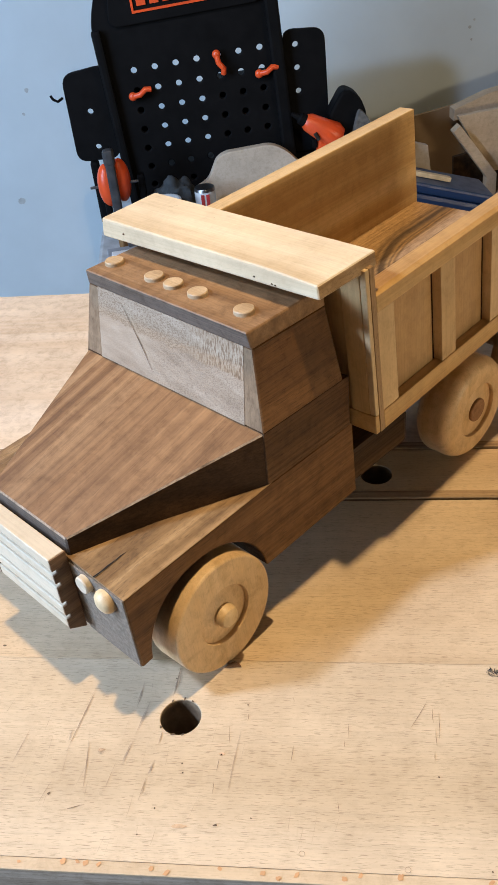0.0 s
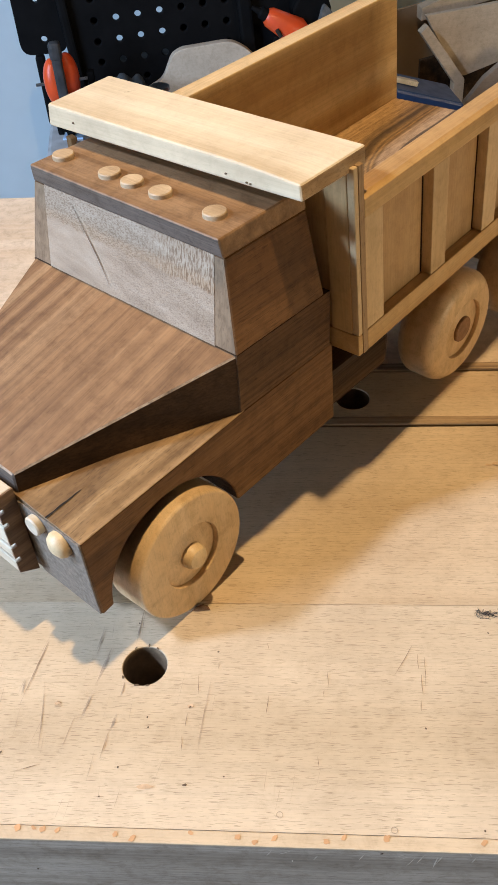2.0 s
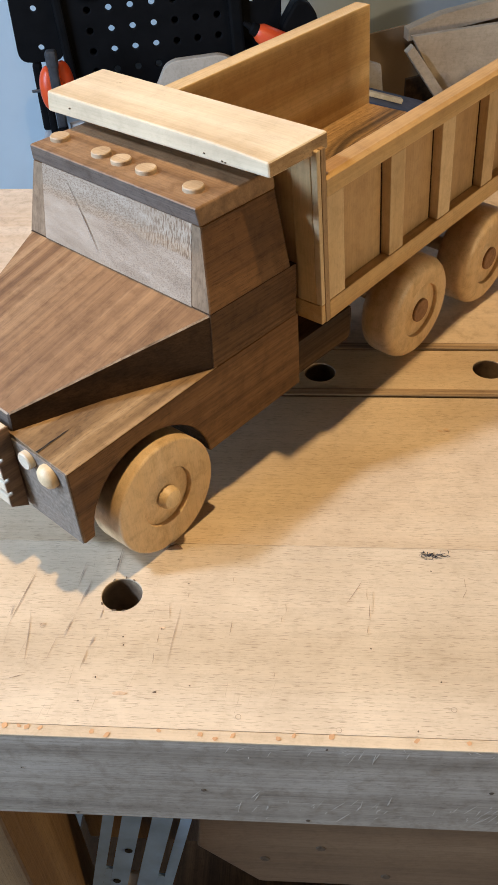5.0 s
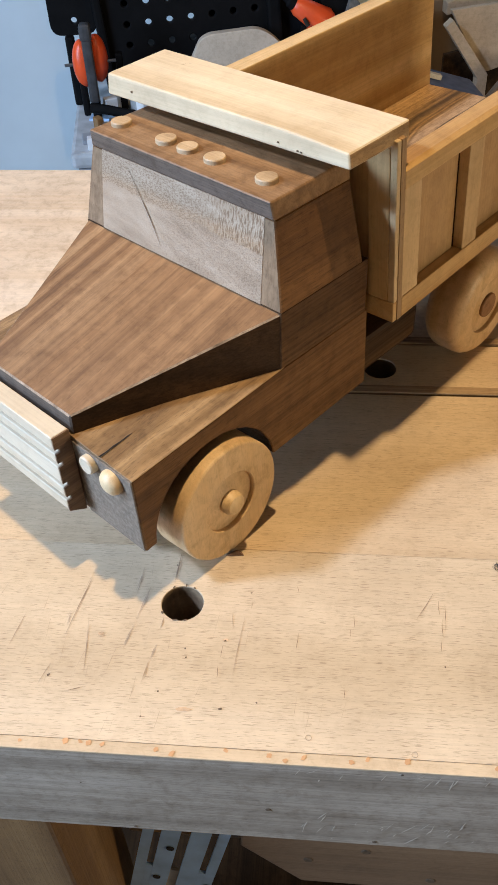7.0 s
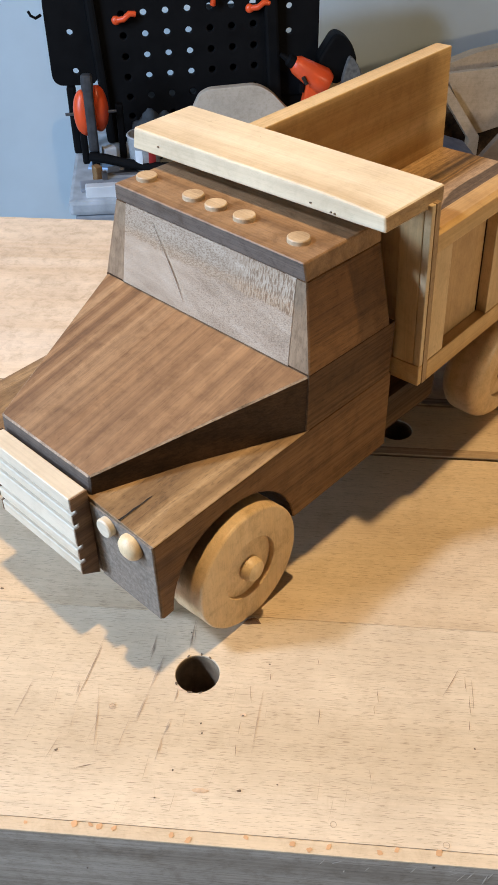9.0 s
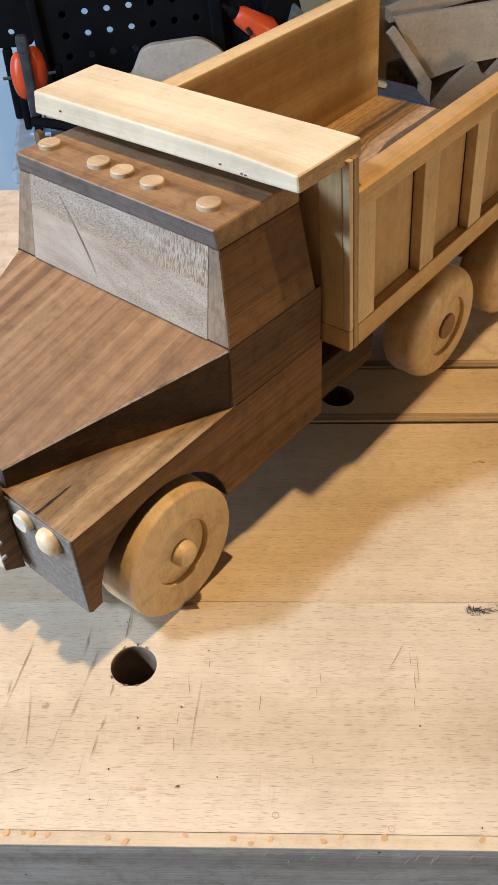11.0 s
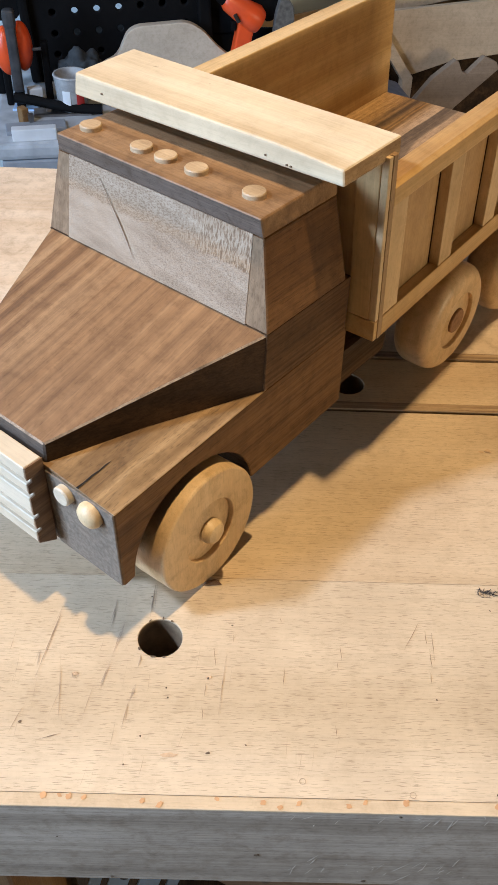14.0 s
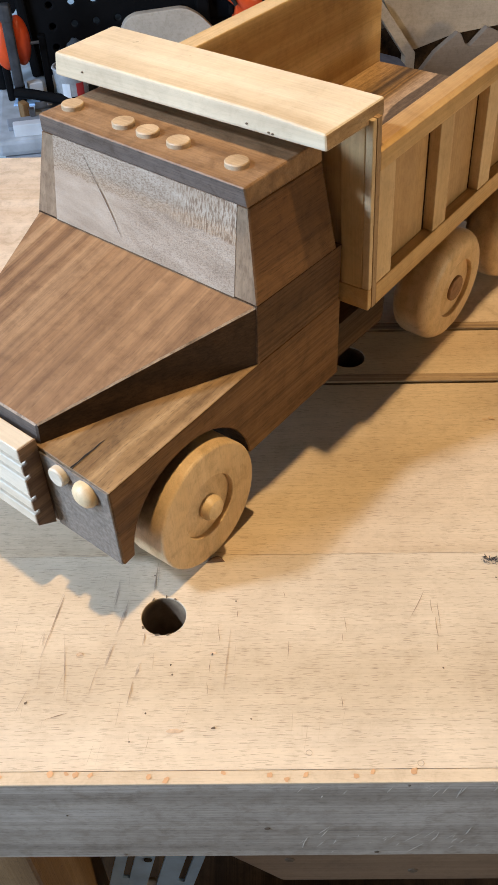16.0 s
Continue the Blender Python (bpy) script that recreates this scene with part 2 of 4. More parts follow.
def sawn_plate(name):
    """Pale wood left rough by the saw: a torn band above, pulled into upright shreds towards one side, a smoother woolly face below."""
    m, t, n, l, b = nodes_of(name)
    co = t.nodes.new("ShaderNodeTexCoord")
    sep = t.nodes.new("ShaderNodeSeparateXYZ")
    l.new(co.outputs["Object"], sep.inputs[0])

    def span(socket, lo, hi):
        r = t.nodes.new("ShaderNodeMapRange")
        r.interpolation_type = "SMOOTHSTEP"
        r.inputs[1].default_value, r.inputs[2].default_value = lo, hi
        l.new(socket, r.inputs[0])
        return r.outputs[0]

    def sum_of(a, b, k):
        r = t.nodes.new("ShaderNodeMath")
        r.operation = "MULTIPLY_ADD"
        r.inputs[1].default_value = k
        l.new(b, r.inputs[0])
        l.new(a, r.inputs[2])
        return r.outputs[0]

    wavy = noise_of(t, mapped(t, (1, 1, 1), (0, 0, 0), 0.5), 160, 4, 0.6)
    height = sum_of(sum_of(sep.outputs["Z"], wavy, 0.0060), sep.outputs["X"], 0.020)
    upper = span(height, 0.1385, 0.1405)
    lower_rim = span(height, 0.1500, 0.1405)
    side = span(sep.outputs["X"], 0.004, 0.034)
    rough_side = span(sep.outputs["X"], -0.035, 0.010)
    broad = noise_of(t, mapped(t, (0.22, 1, 1), (0, -14, 0), 0.5), 120, 4, 0.6, 0.3)
    base = ramp_of(t, broad, [(0.3, (0.285, 0.200, 0.132)), (0.5, (0.376, 0.274, 0.188)), (0.72, (0.440, 0.334, 0.240))])
    wool = noise_of(t, mapped(t, (0.8, 1, 1.6), (0, 0, 0), 0.5), 1300, 4, 0.68)
    specks = ramp_of(t, wool, [(0.36, (0.52, 0.47, 0.43)), (0.56, (1.04, 1.04, 1.04))])
    low = mix_of(t, rough_side, mix_of(t, 0.25, base, specks, "MULTIPLY"), mix_of(t, 0.75, base, specks, "MULTIPLY"))
    flakes = ramp_of(t, noise_of(t, mapped(t, (0.6, 1, 1.2), (0, 0, 0), 0.5), 1300, 3, 0.65), [(0.36, (0.50, 0.41, 0.33)), (0.58, (1.05, 1.05, 1.05))])
    torn = noise_of(t, mapped(t, (1, 1, 0.12), (0, 0, 0), 0.5), 1350, 3, 0.6)
    shreds = ramp_of(t, torn, [(0.40, (0.42, 0.28, 0.18)), (0.50, (0.92, 0.84, 0.74)), (0.58, (1.16, 1.16, 1.16))])
    tan = mix_of(t, lower_rim, base, (0.335, 0.238, 0.155))
    high = mix_of(t, side, mix_of(t, 0.75, tan, flakes, "MULTIPLY"), mix_of(t, 0.75, tan, shreds, "MULTIPLY"))
    l.new(mix_of(t, upper, low, high), b.inputs["Base Color"])
    b.inputs["Roughness"].default_value = 0.85
    bump_of(t, sum_of(wool, torn, 0.6), 0.45, 0.0007, b)
    return m


mat_sawn = sawn_plate("sawn_plate")


def striped_floor(name):
    """Spalted board: tan at one side, a bundle of dark streaks, a pink-tan stripe and a speckled grey heart that curves away."""
    m, t, n, l, b = nodes_of(name)
    co = t.nodes.new("ShaderNodeTexCoord")
    sep = t.nodes.new("ShaderNodeSeparateXYZ")
    l.new(co.outputs["Object"], sep.inputs[0])

    def math_of(kind, a, b, c=None):
        r = t.nodes.new("ShaderNodeMath")
        r.operation = kind
        for socket, value in zip(r.inputs, (a, b, c)):
            if isinstance(value, (int, float)):
                socket.default_value = value
            elif value is not None:
                l.new(value, socket)
        return r.outputs[0]

    sway = noise_of(t, mapped(t, (1, 0.25, 1), (0, 0, 0), 0.5), 60, 4, 0.6)
    back = math_of("MAXIMUM", math_of("SUBTRACT", 0.205, sep.outputs["Y"]), 0)
    curve = math_of("MULTIPLY", math_of("MULTIPLY", back, back), -5.0)
    across = math_of("ADD", math_of("MULTIPLY_ADD", sway, 0.0045, sep.outputs["X"]), curve)
    u = math_of("MULTIPLY_ADD", math_of("ADD", across, 0.0677), 7.14, 0)
    tan, pink, heart = (0.47, 0.290, 0.130), (0.43, 0.285, 0.165), (0.120, 0.080, 0.050)
    colour = ramp_of(t, u, [(0.0, tan), (0.13, (0.44, 0.270, 0.120)), (0.165, (0.20, 0.120, 0.055)), (0.180, (0.33, 0.205, 0.095)), (0.198, (0.095, 0.060, 0.032)), (0.222, (0.15, 0.095, 0.048)), (0.240, (0.40, 0.245, 0.110)), (0.252, (0.16, 0.100, 0.050)), (0.262, (0.44, 0.265, 0.115)), (0.275, (0.20, 0.125, 0.062)), (0.288, pink), (0.350, pink), (0.358, heart), (0.430, (0.19, 0.130, 0.082)), (0.445, pink), (0.62, (0.42, 0.290, 0.175)), (0.66, (0.20, 0.13, 0.075)), (0.70, (0.42, 0.285, 0.165)), (1.0, tan)])
    grain = noise_of(t, mapped(t, (1, 0.02, 1), (0, 0, 0), 0.5), 700, 3, 0.6)
    colour = mix_of(t, 0.8, colour, ramp_of(t, grain, [(0.34, (0.62, 0.58, 0.54)), (0.60, (1.06, 1.06, 1.06))]), "MULTIPLY")
    cloud = noise_of(t, mapped(t, (1, 0.4, 1), (0, 0, 0), 0.5), 420, 5, 0.7)
    colour = mix_of(t, 0.8, colour, ramp_of(t, cloud, [(0.36, (0.66, 0.64, 0.62)), (0.60, (1.08, 1.08, 1.08))]), "MULTIPLY")
    l.new(colour, b.inputs["Base Color"])
    b.inputs["Roughness"].default_value = 0.6
    b.inputs["Specular IOR Level"].default_value = 0.25
    bump_of(t, grain, 0.15, 0.0005, b)
    return m


mat_zebra = striped_floor("striped_floor_board")


def plain(name, colour, rough=0.5, metal=0.0, vary=0.2, scale=40, bump=0.05):
    """A painted, moulded or metal surface with mild unevenness."""
    m, t, n, l, b = nodes_of(name)
    f = noise_of(t, mapped(t, (1, 1, 1)), scale, 5)
    lo = tuple(c * (1 - vary) for c in colour)
    hi = tuple(min(1, c * (1 + vary * 0.6)) for c in colour)
    l.new(ramp_of(t, f, [(0.3, lo), (0.7, hi)]), b.inputs["Base Color"])
    l.new(ramp_of(t, f, [(0.3, (rough + 0.08,) * 3), (0.7, (max(0.03, rough - 0.06),) * 3)]), b.inputs["Roughness"])
    b.inputs["Metallic"].default_value = metal
    bump_of(t, noise_of(t, mapped(t, (1, 1, 1)), scale * 8, 3), bump, 0.001, b)
    return m


mat_back_wall = plain("white_wall_paint", (0.610, 0.690, 0.725), 0.85, 0, 0.06, 5, 0.2)
mat_unseen_lining = wood("dark_unseen_lining", (0.085, 0.052, 0.028), (0.120, 0.076, 0.040), (0.150, 0.098, 0.054), grain="z", rings=12)
mat_pale_sawn = plain("pale_sawn_walnut", (0.215, 0.168, 0.125), 0.85, 0, 0.32, 520, 0.5)
mat_dark_steel = plain("dark_steel", (0.11, 0.11, 0.115), 0.35, 0.6, 0.3, 60)
mat_floor = plain("concrete", (0.13, 0.122, 0.115), 0.85, 0, 0.25, 8, 0.3)
mat_black = plain("black_plastic", (0.005, 0.005, 0.0055), 0.65, 0, 0.3, 30)
mat_black.node_tree.nodes["Principled BSDF"].inputs["Specular IOR Level"].default_value = 0.08
mat_orange = plain("orange_plastic", (0.75, 0.085, 0.02), 0.35, 0, 0.15, 30)
mat_steel = plain("steel", (0.32, 0.32, 0.33), 0.32, 1.0, 0.25, 40)
mat_zinc = plain("blue_zinc_steel", (0.40, 0.57, 0.80), 0.45, 0.1, 0.2, 40)
mat_blue = plain("blue_plastic", (0.010, 0.030, 0.085), 0.4, 0, 0.2, 30)
mat_white = plain("white_plastic", (0.62, 0.64, 0.66), 0.4, 0, 0.12, 25)
mat_grey = plain("grey_plastic", (0.25, 0.27, 0.30), 0.5, 0, 0.2, 25)
mat_dark = plain("dark_gap", (0.02, 0.014, 0.009), 0.9, 0, 0.3, 30)
mat_hole = plain("hole_lining", (0.27, 0.18, 0.105), 0.9, 0, 0.3, 200)
mat_peg = plain("axle_peg_wood", (0.24, 0.115, 0.05), 0.5, 0, 0.3, 300)
mat_red_label = plain("red_label", (0.42, 0.03, 0.03), 0.5, 0, 0.2, 30)
mat_rag = plain("rag_cloth", (0.032, 0.038, 0.043), 0.9, 0, 0.35, 60, 0.4)
mat_card = plain("cardboard", (0.34, 0.22, 0.12), 0.8, 0, 0.12, 20)
mat_scratch = plain("scratch_dirt", (0.42, 0.315, 0.225), 0.8, 0, 0.3, 260)
mat_dent = plain("dent_dirt", (0.15, 0.10, 0.062), 0.8, 0, 0.4, 300)
mat_scuff = plain("pale_scuff", (0.66, 0.58, 0.48), 0.8, 0, 0.2, 300)
mat_ink = plain("ink_smear", (0.035, 0.036, 0.045), 0.8, 0, 0.4, 300)
mat_tear = plain("torn_fibre", (0.62, 0.43, 0.27), 0.8, 0, 0.25, 300)
mat_line = plain("knife_line", (0.27, 0.185, 0.12), 0.8, 0, 0.35, 300)
mat_tray = plain("pale_grey_tray", (0.42, 0.45, 0.48), 0.5, 0, 0.3, 22)
mat_tub = plain("clear_tub_plastic", (0.42, 0.42, 0.42), 0.25, 0, 0.35, 60)
mat_smudge = plain("wall_smudge", (0.45, 0.48, 0.48), 0.9, 0, 0.2, 60)
mat_mesh = plain("strap_mesh", (0.115, 0.108, 0.098), 0.85, 0, 0.4, 120, 0.4)
mat_fleck = plain("orange_ray_fleck", (0.60, 0.335, 0.165), 0.5, 0, 0.2, 60)


# ---- mesh helpers ----
def part(name, bm, material, parent=None, label="", smooth=False):
    me = bpy.data.meshes.new(name)
    bmesh.ops.recalc_face_normals(bm, faces=bm.faces)
    bm.to_mesh(me)
    bm.free()
    for m in material if isinstance(material, (list, tuple)) else [material]:
        me.materials.append(m)
    if smooth:
        me.polygons.foreach_set("use_smooth", [True] * len(me.polygons))
    ob = new(name, me)
    if parent is not None:
        ob.parent = parent
    if label:
        tagged(ob, label)
    return ob


def thing(name, m, label, category, group="", kind=""):
    ob = new(name)
    ob.empty_display_size = 0.02
    ob.matrix_world = m
    return tagged(ob, label, category, group, kind)


def bevelled(bm, width, segments=2, angle=30):
    if width > 0:
        edges = [e for e in bm.edges if len(e.link_faces) == 2 and e.calc_face_angle(0) > radians(angle)]
        bmesh.ops.bevel(bm, geom=edges, offset=width, segments=segments, affect="EDGES", profile=0.6, clamp_overlap=True)
    return bm


def box(x0, x1, y0, y1, z0, z1, bevel=0.0, segments=2):
    bm = bmesh.new()
    bmesh.ops.create_cube(bm, size=1.0)
    for v in bm.verts:
        v.co = Vector((x0 + (v.co.x + 0.5) * (x1 - x0), y0 + (v.co.y + 0.5) * (y1 - y0), z0 + (v.co.z + 0.5) * (z1 - z0)))
    return bevelled(bm, bevel, segments)


def prism(outline, axis, lo, hi, bevel=0.0, segments=2):
    """An outline drawn out along an axis: 'x' takes (y, z), 'y' takes (x, z), 'z' takes (x, y)."""
    bm = bmesh.new()

    def at(p, w):
        return {"x": (w, p[0], p[1]), "y": (p[0], w, p[1]), "z": (p[0], p[1], w)}[axis]

    a = [bm.verts.new(at(p, lo)) for p in outline]
    b = [bm.verts.new(at(p, hi)) for p in outline]
    n = len(outline)
    bm.faces.new(a)
    bm.faces.new(b[::-1])
    for i in range(n):
        bm.faces.new((a[i], b[i], b[(i + 1) % n], a[(i + 1) % n]))
    bmesh.ops.recalc_face_normals(bm, faces=bm.faces)
    return bevelled(bm, bevel, segments)


def hexa(low, high, bevel=0.0, segments=2):
    """A block from four corners below and four above, in the same turn."""
    bm = bmesh.new()
    a = [bm.verts.new(p) for p in low]
    b = [bm.verts.new(p) for p in high]
    bm.faces.new(a[::-1])
    bm.faces.new(b)
    for i in range(4):
        bm.faces.new((a[i], a[(i + 1) % 4], b[(i + 1) % 4], b[i]))
    bmesh.ops.recalc_face_normals(bm, faces=bm.faces)
    return bevelled(bm, bevel, segments)


def lathe(profile, axis="x", segments=48, centre=(0, 0, 0)):
    """A profile of (along, radius) turned about an axis."""
    bm = bmesh.new()
    rings = []
    for w, r in profile:
        ring = []
        for i in range(segments if r > 1e-6 else 1):
            a = 2 * math.pi * i / segments
            u, v = r * math.cos(a), r * math.sin(a)
            p = {"x": (w, u, v), "y": (u, w, v), "z": (u, v, w)}[axis]
            ring.append(bm.verts.new(Vector(p) + Vector(centre)))
        rings.append(ring)
    for p, q in zip(rings, rings[1:]):
        for i in range(segments):
            j = (i + 1) % segments
            if len(p) == 1 and len(q) == 1:
                continue
            if len(p) == 1:
                bm.faces.new((p[0], q[i], q[j]))
            elif len(q) == 1:
                bm.faces.new((p[i], q[0], p[j]))
            else:
                bm.faces.new((p[i], q[i], q[j], p[j]))
    bmesh.ops.recalc_face_normals(bm, faces=bm.faces)
    return bm


def tube(points, radius, segments=10):
    """A round bar through points."""
    bm = bmesh.new()
    pts = [Vector(p) for p in points]
    rings = []
    for i, p in enumerate(pts):
        d = (pts[min(i + 1, len(pts) - 1)] - pts[max(i - 1, 0)]).normalized()
        u = d.orthogonal().normalized()
        if rings:
            u = (last - d * last.dot(d)).normalized()
        last = u
        w = d.cross(u)
        rings.append([bm.verts.new(p + radius * (math.cos(2 * math.pi * k / segments) * u + math.sin(2 * math.pi * k / segments) * w)) for k in range(segments)])
    for p, q in zip(rings, rings[1:]):
        for k in range(segments):
            bm.faces.new((p[k], p[(k + 1) % segments], q[(k + 1) % segments], q[k]))
    bm.faces.new(rings[0][::-1])
    bm.faces.new(rings[-1])
    return bm


def joined(*parts):
    out = bmesh.new()
    for bm in parts:
        me = bpy.data.meshes.new("joined")
        bm.to_mesh(me)
        bm.free()
        out.from_mesh(me)
        bpy.data.meshes.remove(me)
    return out


def smoothed(ob, degrees=35):
    """Smooth shading with crisp edges past an angle."""
    me = ob.data
    bm = bmesh.new()
    bm.from_mesh(me)
    for f in bm.faces:
        f.smooth = True
    for e in bm.edges:
        e.smooth = not (len(e.link_faces) == 2 and e.calc_face_angle(0) > radians(degrees))
    bm.to_mesh(me)
    bm.free()
    return ob


# ---- structure: the room ----
FLOOR = -0.88
tagged(part("floor", box(-3.6, 3.2, -3.2, 4.2, FLOOR - 0.1, FLOOR), mat_floor), "grey concrete workshop floor", "floor", kind="structure")
# The ceiling is out of view, added dark to hold back bounce.
tagged(part("ceiling", box(-3.6, 3.2, -3.2, 4.2, 1.52, 1.62), mat_unseen_lining), "unseen added ceiling, dark brown against bounced light", "ceiling", kind="structure")
BACK = pose(-1.1159, 1.053, -0.1539, 0, 0, 49.2)  # the far side of the room: x along the wall, y away from the bench


def wall(name, m, x0, x1, material, label, holes=()):
    """A wall of real thickness along x, its face at y 0; holes are (x0, x1, z0, z1)."""
    z0, z1 = FLOOR - m.translation.z, 1.52 - m.translation.z
    bms = []
    left = x0
    for a, b, c, d in holes:
        bms += [box(left, a, 0, 0.15, z0, z1), box(a, b, 0, 0.15, z0, c), box(a, b, 0, 0.15, d, z1)]
        left = b
    bms.append(box(left, x1, 0, 0.15, z0, z1))
    ob = part(name, joined(*bms), material)
    ob.matrix_world = m
    return tagged(ob, label, "wall", kind="structure")


wall("wall_back", BACK @ pose(0, 0.55, 0), -1.6, 2.6, mat_back_wall, "white painted plaster workshop wall")
# Unseen walls, added in dark brown to keep bounced light low and warm.
wall("wall_front", pose(3.0, -2.3, 0, 0, 0, 180), -0.2, 6.6, mat_unseen_lining, "unseen added wall with an opening for the daylight", [(3.70, 4.70, 0.03, 1.13)])
wall("wall_left", pose(-2.9, -2.5, 0, 0, 0, 90), 0, 4.0, mat_unseen_lining, "unseen added wall, dark brown against bounced light")
wall("wall_right", pose(2.9, 4.0, 0, 0, 0, -90), 0, 6.5, mat_unseen_lining, "unseen added wall, dark brown against bounced light")
wall("wall_end", pose(-1.5, 3.4, 0), 0, 4.6, mat_unseen_lining, "unseen added wall, dark brown against bounced light")

# ---- the workbench ----
BENCH = pose(0, 0, 0, 0, 0, 38.6)


def plank(name, u0, u1, v0, v1, z0, z1, material, parent, holes=(), bevel=0.0008, label=""):
    """A bench board with round dog holes bored right through: (u, v, radius)."""
    bm = bmesh.new()
    cuts = sorted(holes)
    edges = [u0] + [c for h in cuts for c in (h[0] - h[2] * 2, h[0] + h[2] * 2)] + [u1]
    spans = [(a, b, None) for a, b in zip(edges[::2], edges[1::2])]
    for h in cuts:
        spans.append((h[0] - h[2] * 2, h[0] + h[2] * 2, h))
    for a, b, h in spans:
        if h is None:
            for z, flip in ((z1, 0), (z0, 1)):
                vs = [bm.verts.new(p) for p in ((a, v0, z), (b, v0, z), (b, v1, z), (a, v1, z))]
                bm.faces.new(vs[::-1] if flip else vs)
        else:
            k = 64
            ring, outer = [], []
            for i in range(k):
                ang = 2 * math.pi * i / k
                c, s = math.cos(ang), math.sin(ang)
                ring.append((h[0] + h[2] * c, h[1] + h[2] * s))
                scale = 1e9
                if abs(c) > 1e-9:
                    scale = min(scale, ((b if c > 0 else a) - h[0]) / c)
                if abs(s) > 1e-9:
                    scale = min(scale, ((v1 if s > 0 else v0) - h[1]) / s)
                outer.append((h[0] + scale * c, h[1] + scale * s))
            corner = {}
            for i in range(k):
                p, q = outer[i], outer[(i + 1) % k]
                on = lambda w: (abs(w[0] - a) < 1e-7, abs(w[0] - b) < 1e-7, abs(w[1] - v0) < 1e-7, abs(w[1] - v1) < 1e-7)
                if not any(x and y for x, y in zip(on(p), on(q))):
                    corner[i] = (a if (on(p)[0] or on(q)[0]) else b, v0 if (on(p)[2] or on(q)[2]) else v1)
            for z, flip in ((z1, 0), (z0, 1)):
                for i in range(k):
                    j = (i + 1) % k
                    loop = [ring[i], outer[i]] + ([corner[i]] if i in corner else []) + [outer[j], ring[j]]
                    vs = [bm.verts.new((*p, z)) for p in loop]
                    bm.faces.new(vs[::-1] if flip else vs)
            for i in range(k):
                j = (i + 1) % k
                bm.faces.new([bm.verts.new(p) for p in ((*ring[i], z1), (*ring[j], z1), (*ring[j], z0), (*ring[i], z0))])
    for p, q in (((u0, v0), (u1, v0)), ((u1, v0), (u1, v1)), ((u1, v1), (u0, v1)), ((u0, v1), (u0, v0))):
        bm.faces.new([bm.verts.new(x) for x in ((*p, z0), (*q, z0), (*q, z1), (*p, z1))])
    bmesh.ops.remove_doubles(bm, verts=bm.verts, dist=1e-6)
    bmesh.ops.recalc_face_normals(bm, faces=bm.faces)
    rim = [e for e in bm.edges if len(e.link_faces) == 2 and e.calc_face_angle(0) > radians(60) and e.verts[0].co.z > z1 - 1e-5 and e.verts[1].co.z > z1 - 1e-5]
    bmesh.ops.bevel(bm, geom=rim, offset=bevel, segments=2, affect="EDGES", profile=0.5)
    return part(name, bm, material, parent, label)


bench = thing("workbench", BENCH, "pale beech workbench with dog holes, scratched and stained", "workbench")
plank("front_board", -0.85, 1.1, -0.1565, -0.0508, -0.0450, 0.0, mat_beech, bench, [(0.0423, -0.0850, 0.0100)], bevel=0.0003)
plank("under_board", -0.85, 1.1, -0.1565, -0.0508, -0.0720, -0.0452, mat_bench_face, bench, [(0.0423, -0.0850, 0.0100)], bevel=0.0003)
plank("front_board", -0.85, 1.1, -0.0505, 0.0745, -0.045, 0.0, mat_beech_warm, bench, bevel=0.0003)
part("plywood_strip", box(-0.85, 1.1, 0.0765, 0.0832, -0.045, 0.0004, 0.0006), mat_ply_edge, bench)
plank("middle_board", -0.85, 1.1, 0.0834, 0.1250, -0.045, 0.0, mat_beech_warm, bench, [(0.1402, 0.1002, 0.0100), (0.2484, 0.1050, 0.0100)], bevel=0.0003)
part("plywood_strip", box(-0.85, 1.1, 0.1272, 0.1338, -0.045, 0.0004, 0.0006), mat_ply_edge, bench)
plank("rear_board", -0.85, 1.1, 0.1340, 0.3760, -0.045, 0.0, mat_ply, bench)
for u, v in ((0.0423, -0.0850), (0.1402, 0.1002), (0.2484, 0.1050)):
    part("hole_lining", lathe([(-0.0008, 0.00985), (-0.0720, 0.00985)], "z", 48, (u, v, 0)), mat_hole, bench, "dark rough inside of a dog hole")
part("front_lipping", box(-0.85, 1.1, -0.1620, -0.15665, -0.0012, 0.0, 0.0004), mat_beech_lip, bench, "pale lipping strip with orange flecks")
part("front_rail", box(-0.85, 1.1, -0.1618, -0.1567, -0.0722, -0.0013, 0.0010), mat_bench_face, bench, "grey weathered front rail with saw marks")
part("rear_rail", box(-0.85, 1.1, 0.3400, 0.3758, -0.0900, -0.0455, 0.001), mat_bench_face, bench)
for u, v in ((-0.101, -0.12), (0.85, -0.12), (-0.101, 0.25), (0.85, 0.25)):
    part("leg", box(u - 0.054, u + 0.054, v, v + 0.083, FLOOR, -0.0722, 0.003), mat_pine_leg, bench)
part("stretcher", prism([(0.062, -0.180), (0.056, -0.300), (0.053, -0.335), (0.100, -0.395), (0.795, -0.395), (0.795, -0.180)], "y", -0.060, -0.030, 0.002), mat_leg_board, bench, "grey-brown knotted board below the top")
part("stretcher_block", box(-0.0465, 0.130, -0.0295, 0.000, -0.397, -0.318, 0.002), mat_pine_leg, bench)
for u, z in ((0.105, -0.352), (0.148, -0.330), (0.200, -0.375)):
    part("knot", lathe([(-0.0600, 0.0038), (-0.0606, 0.0034), (-0.0606, 0)], "y", 14, (u, 0, z)), mat_dent, bench)
part("stretcher", box(-0.0465, 0.795, 0.29, 0.33, -0.50, -0.40, 0.003), mat_pine_leg, bench)
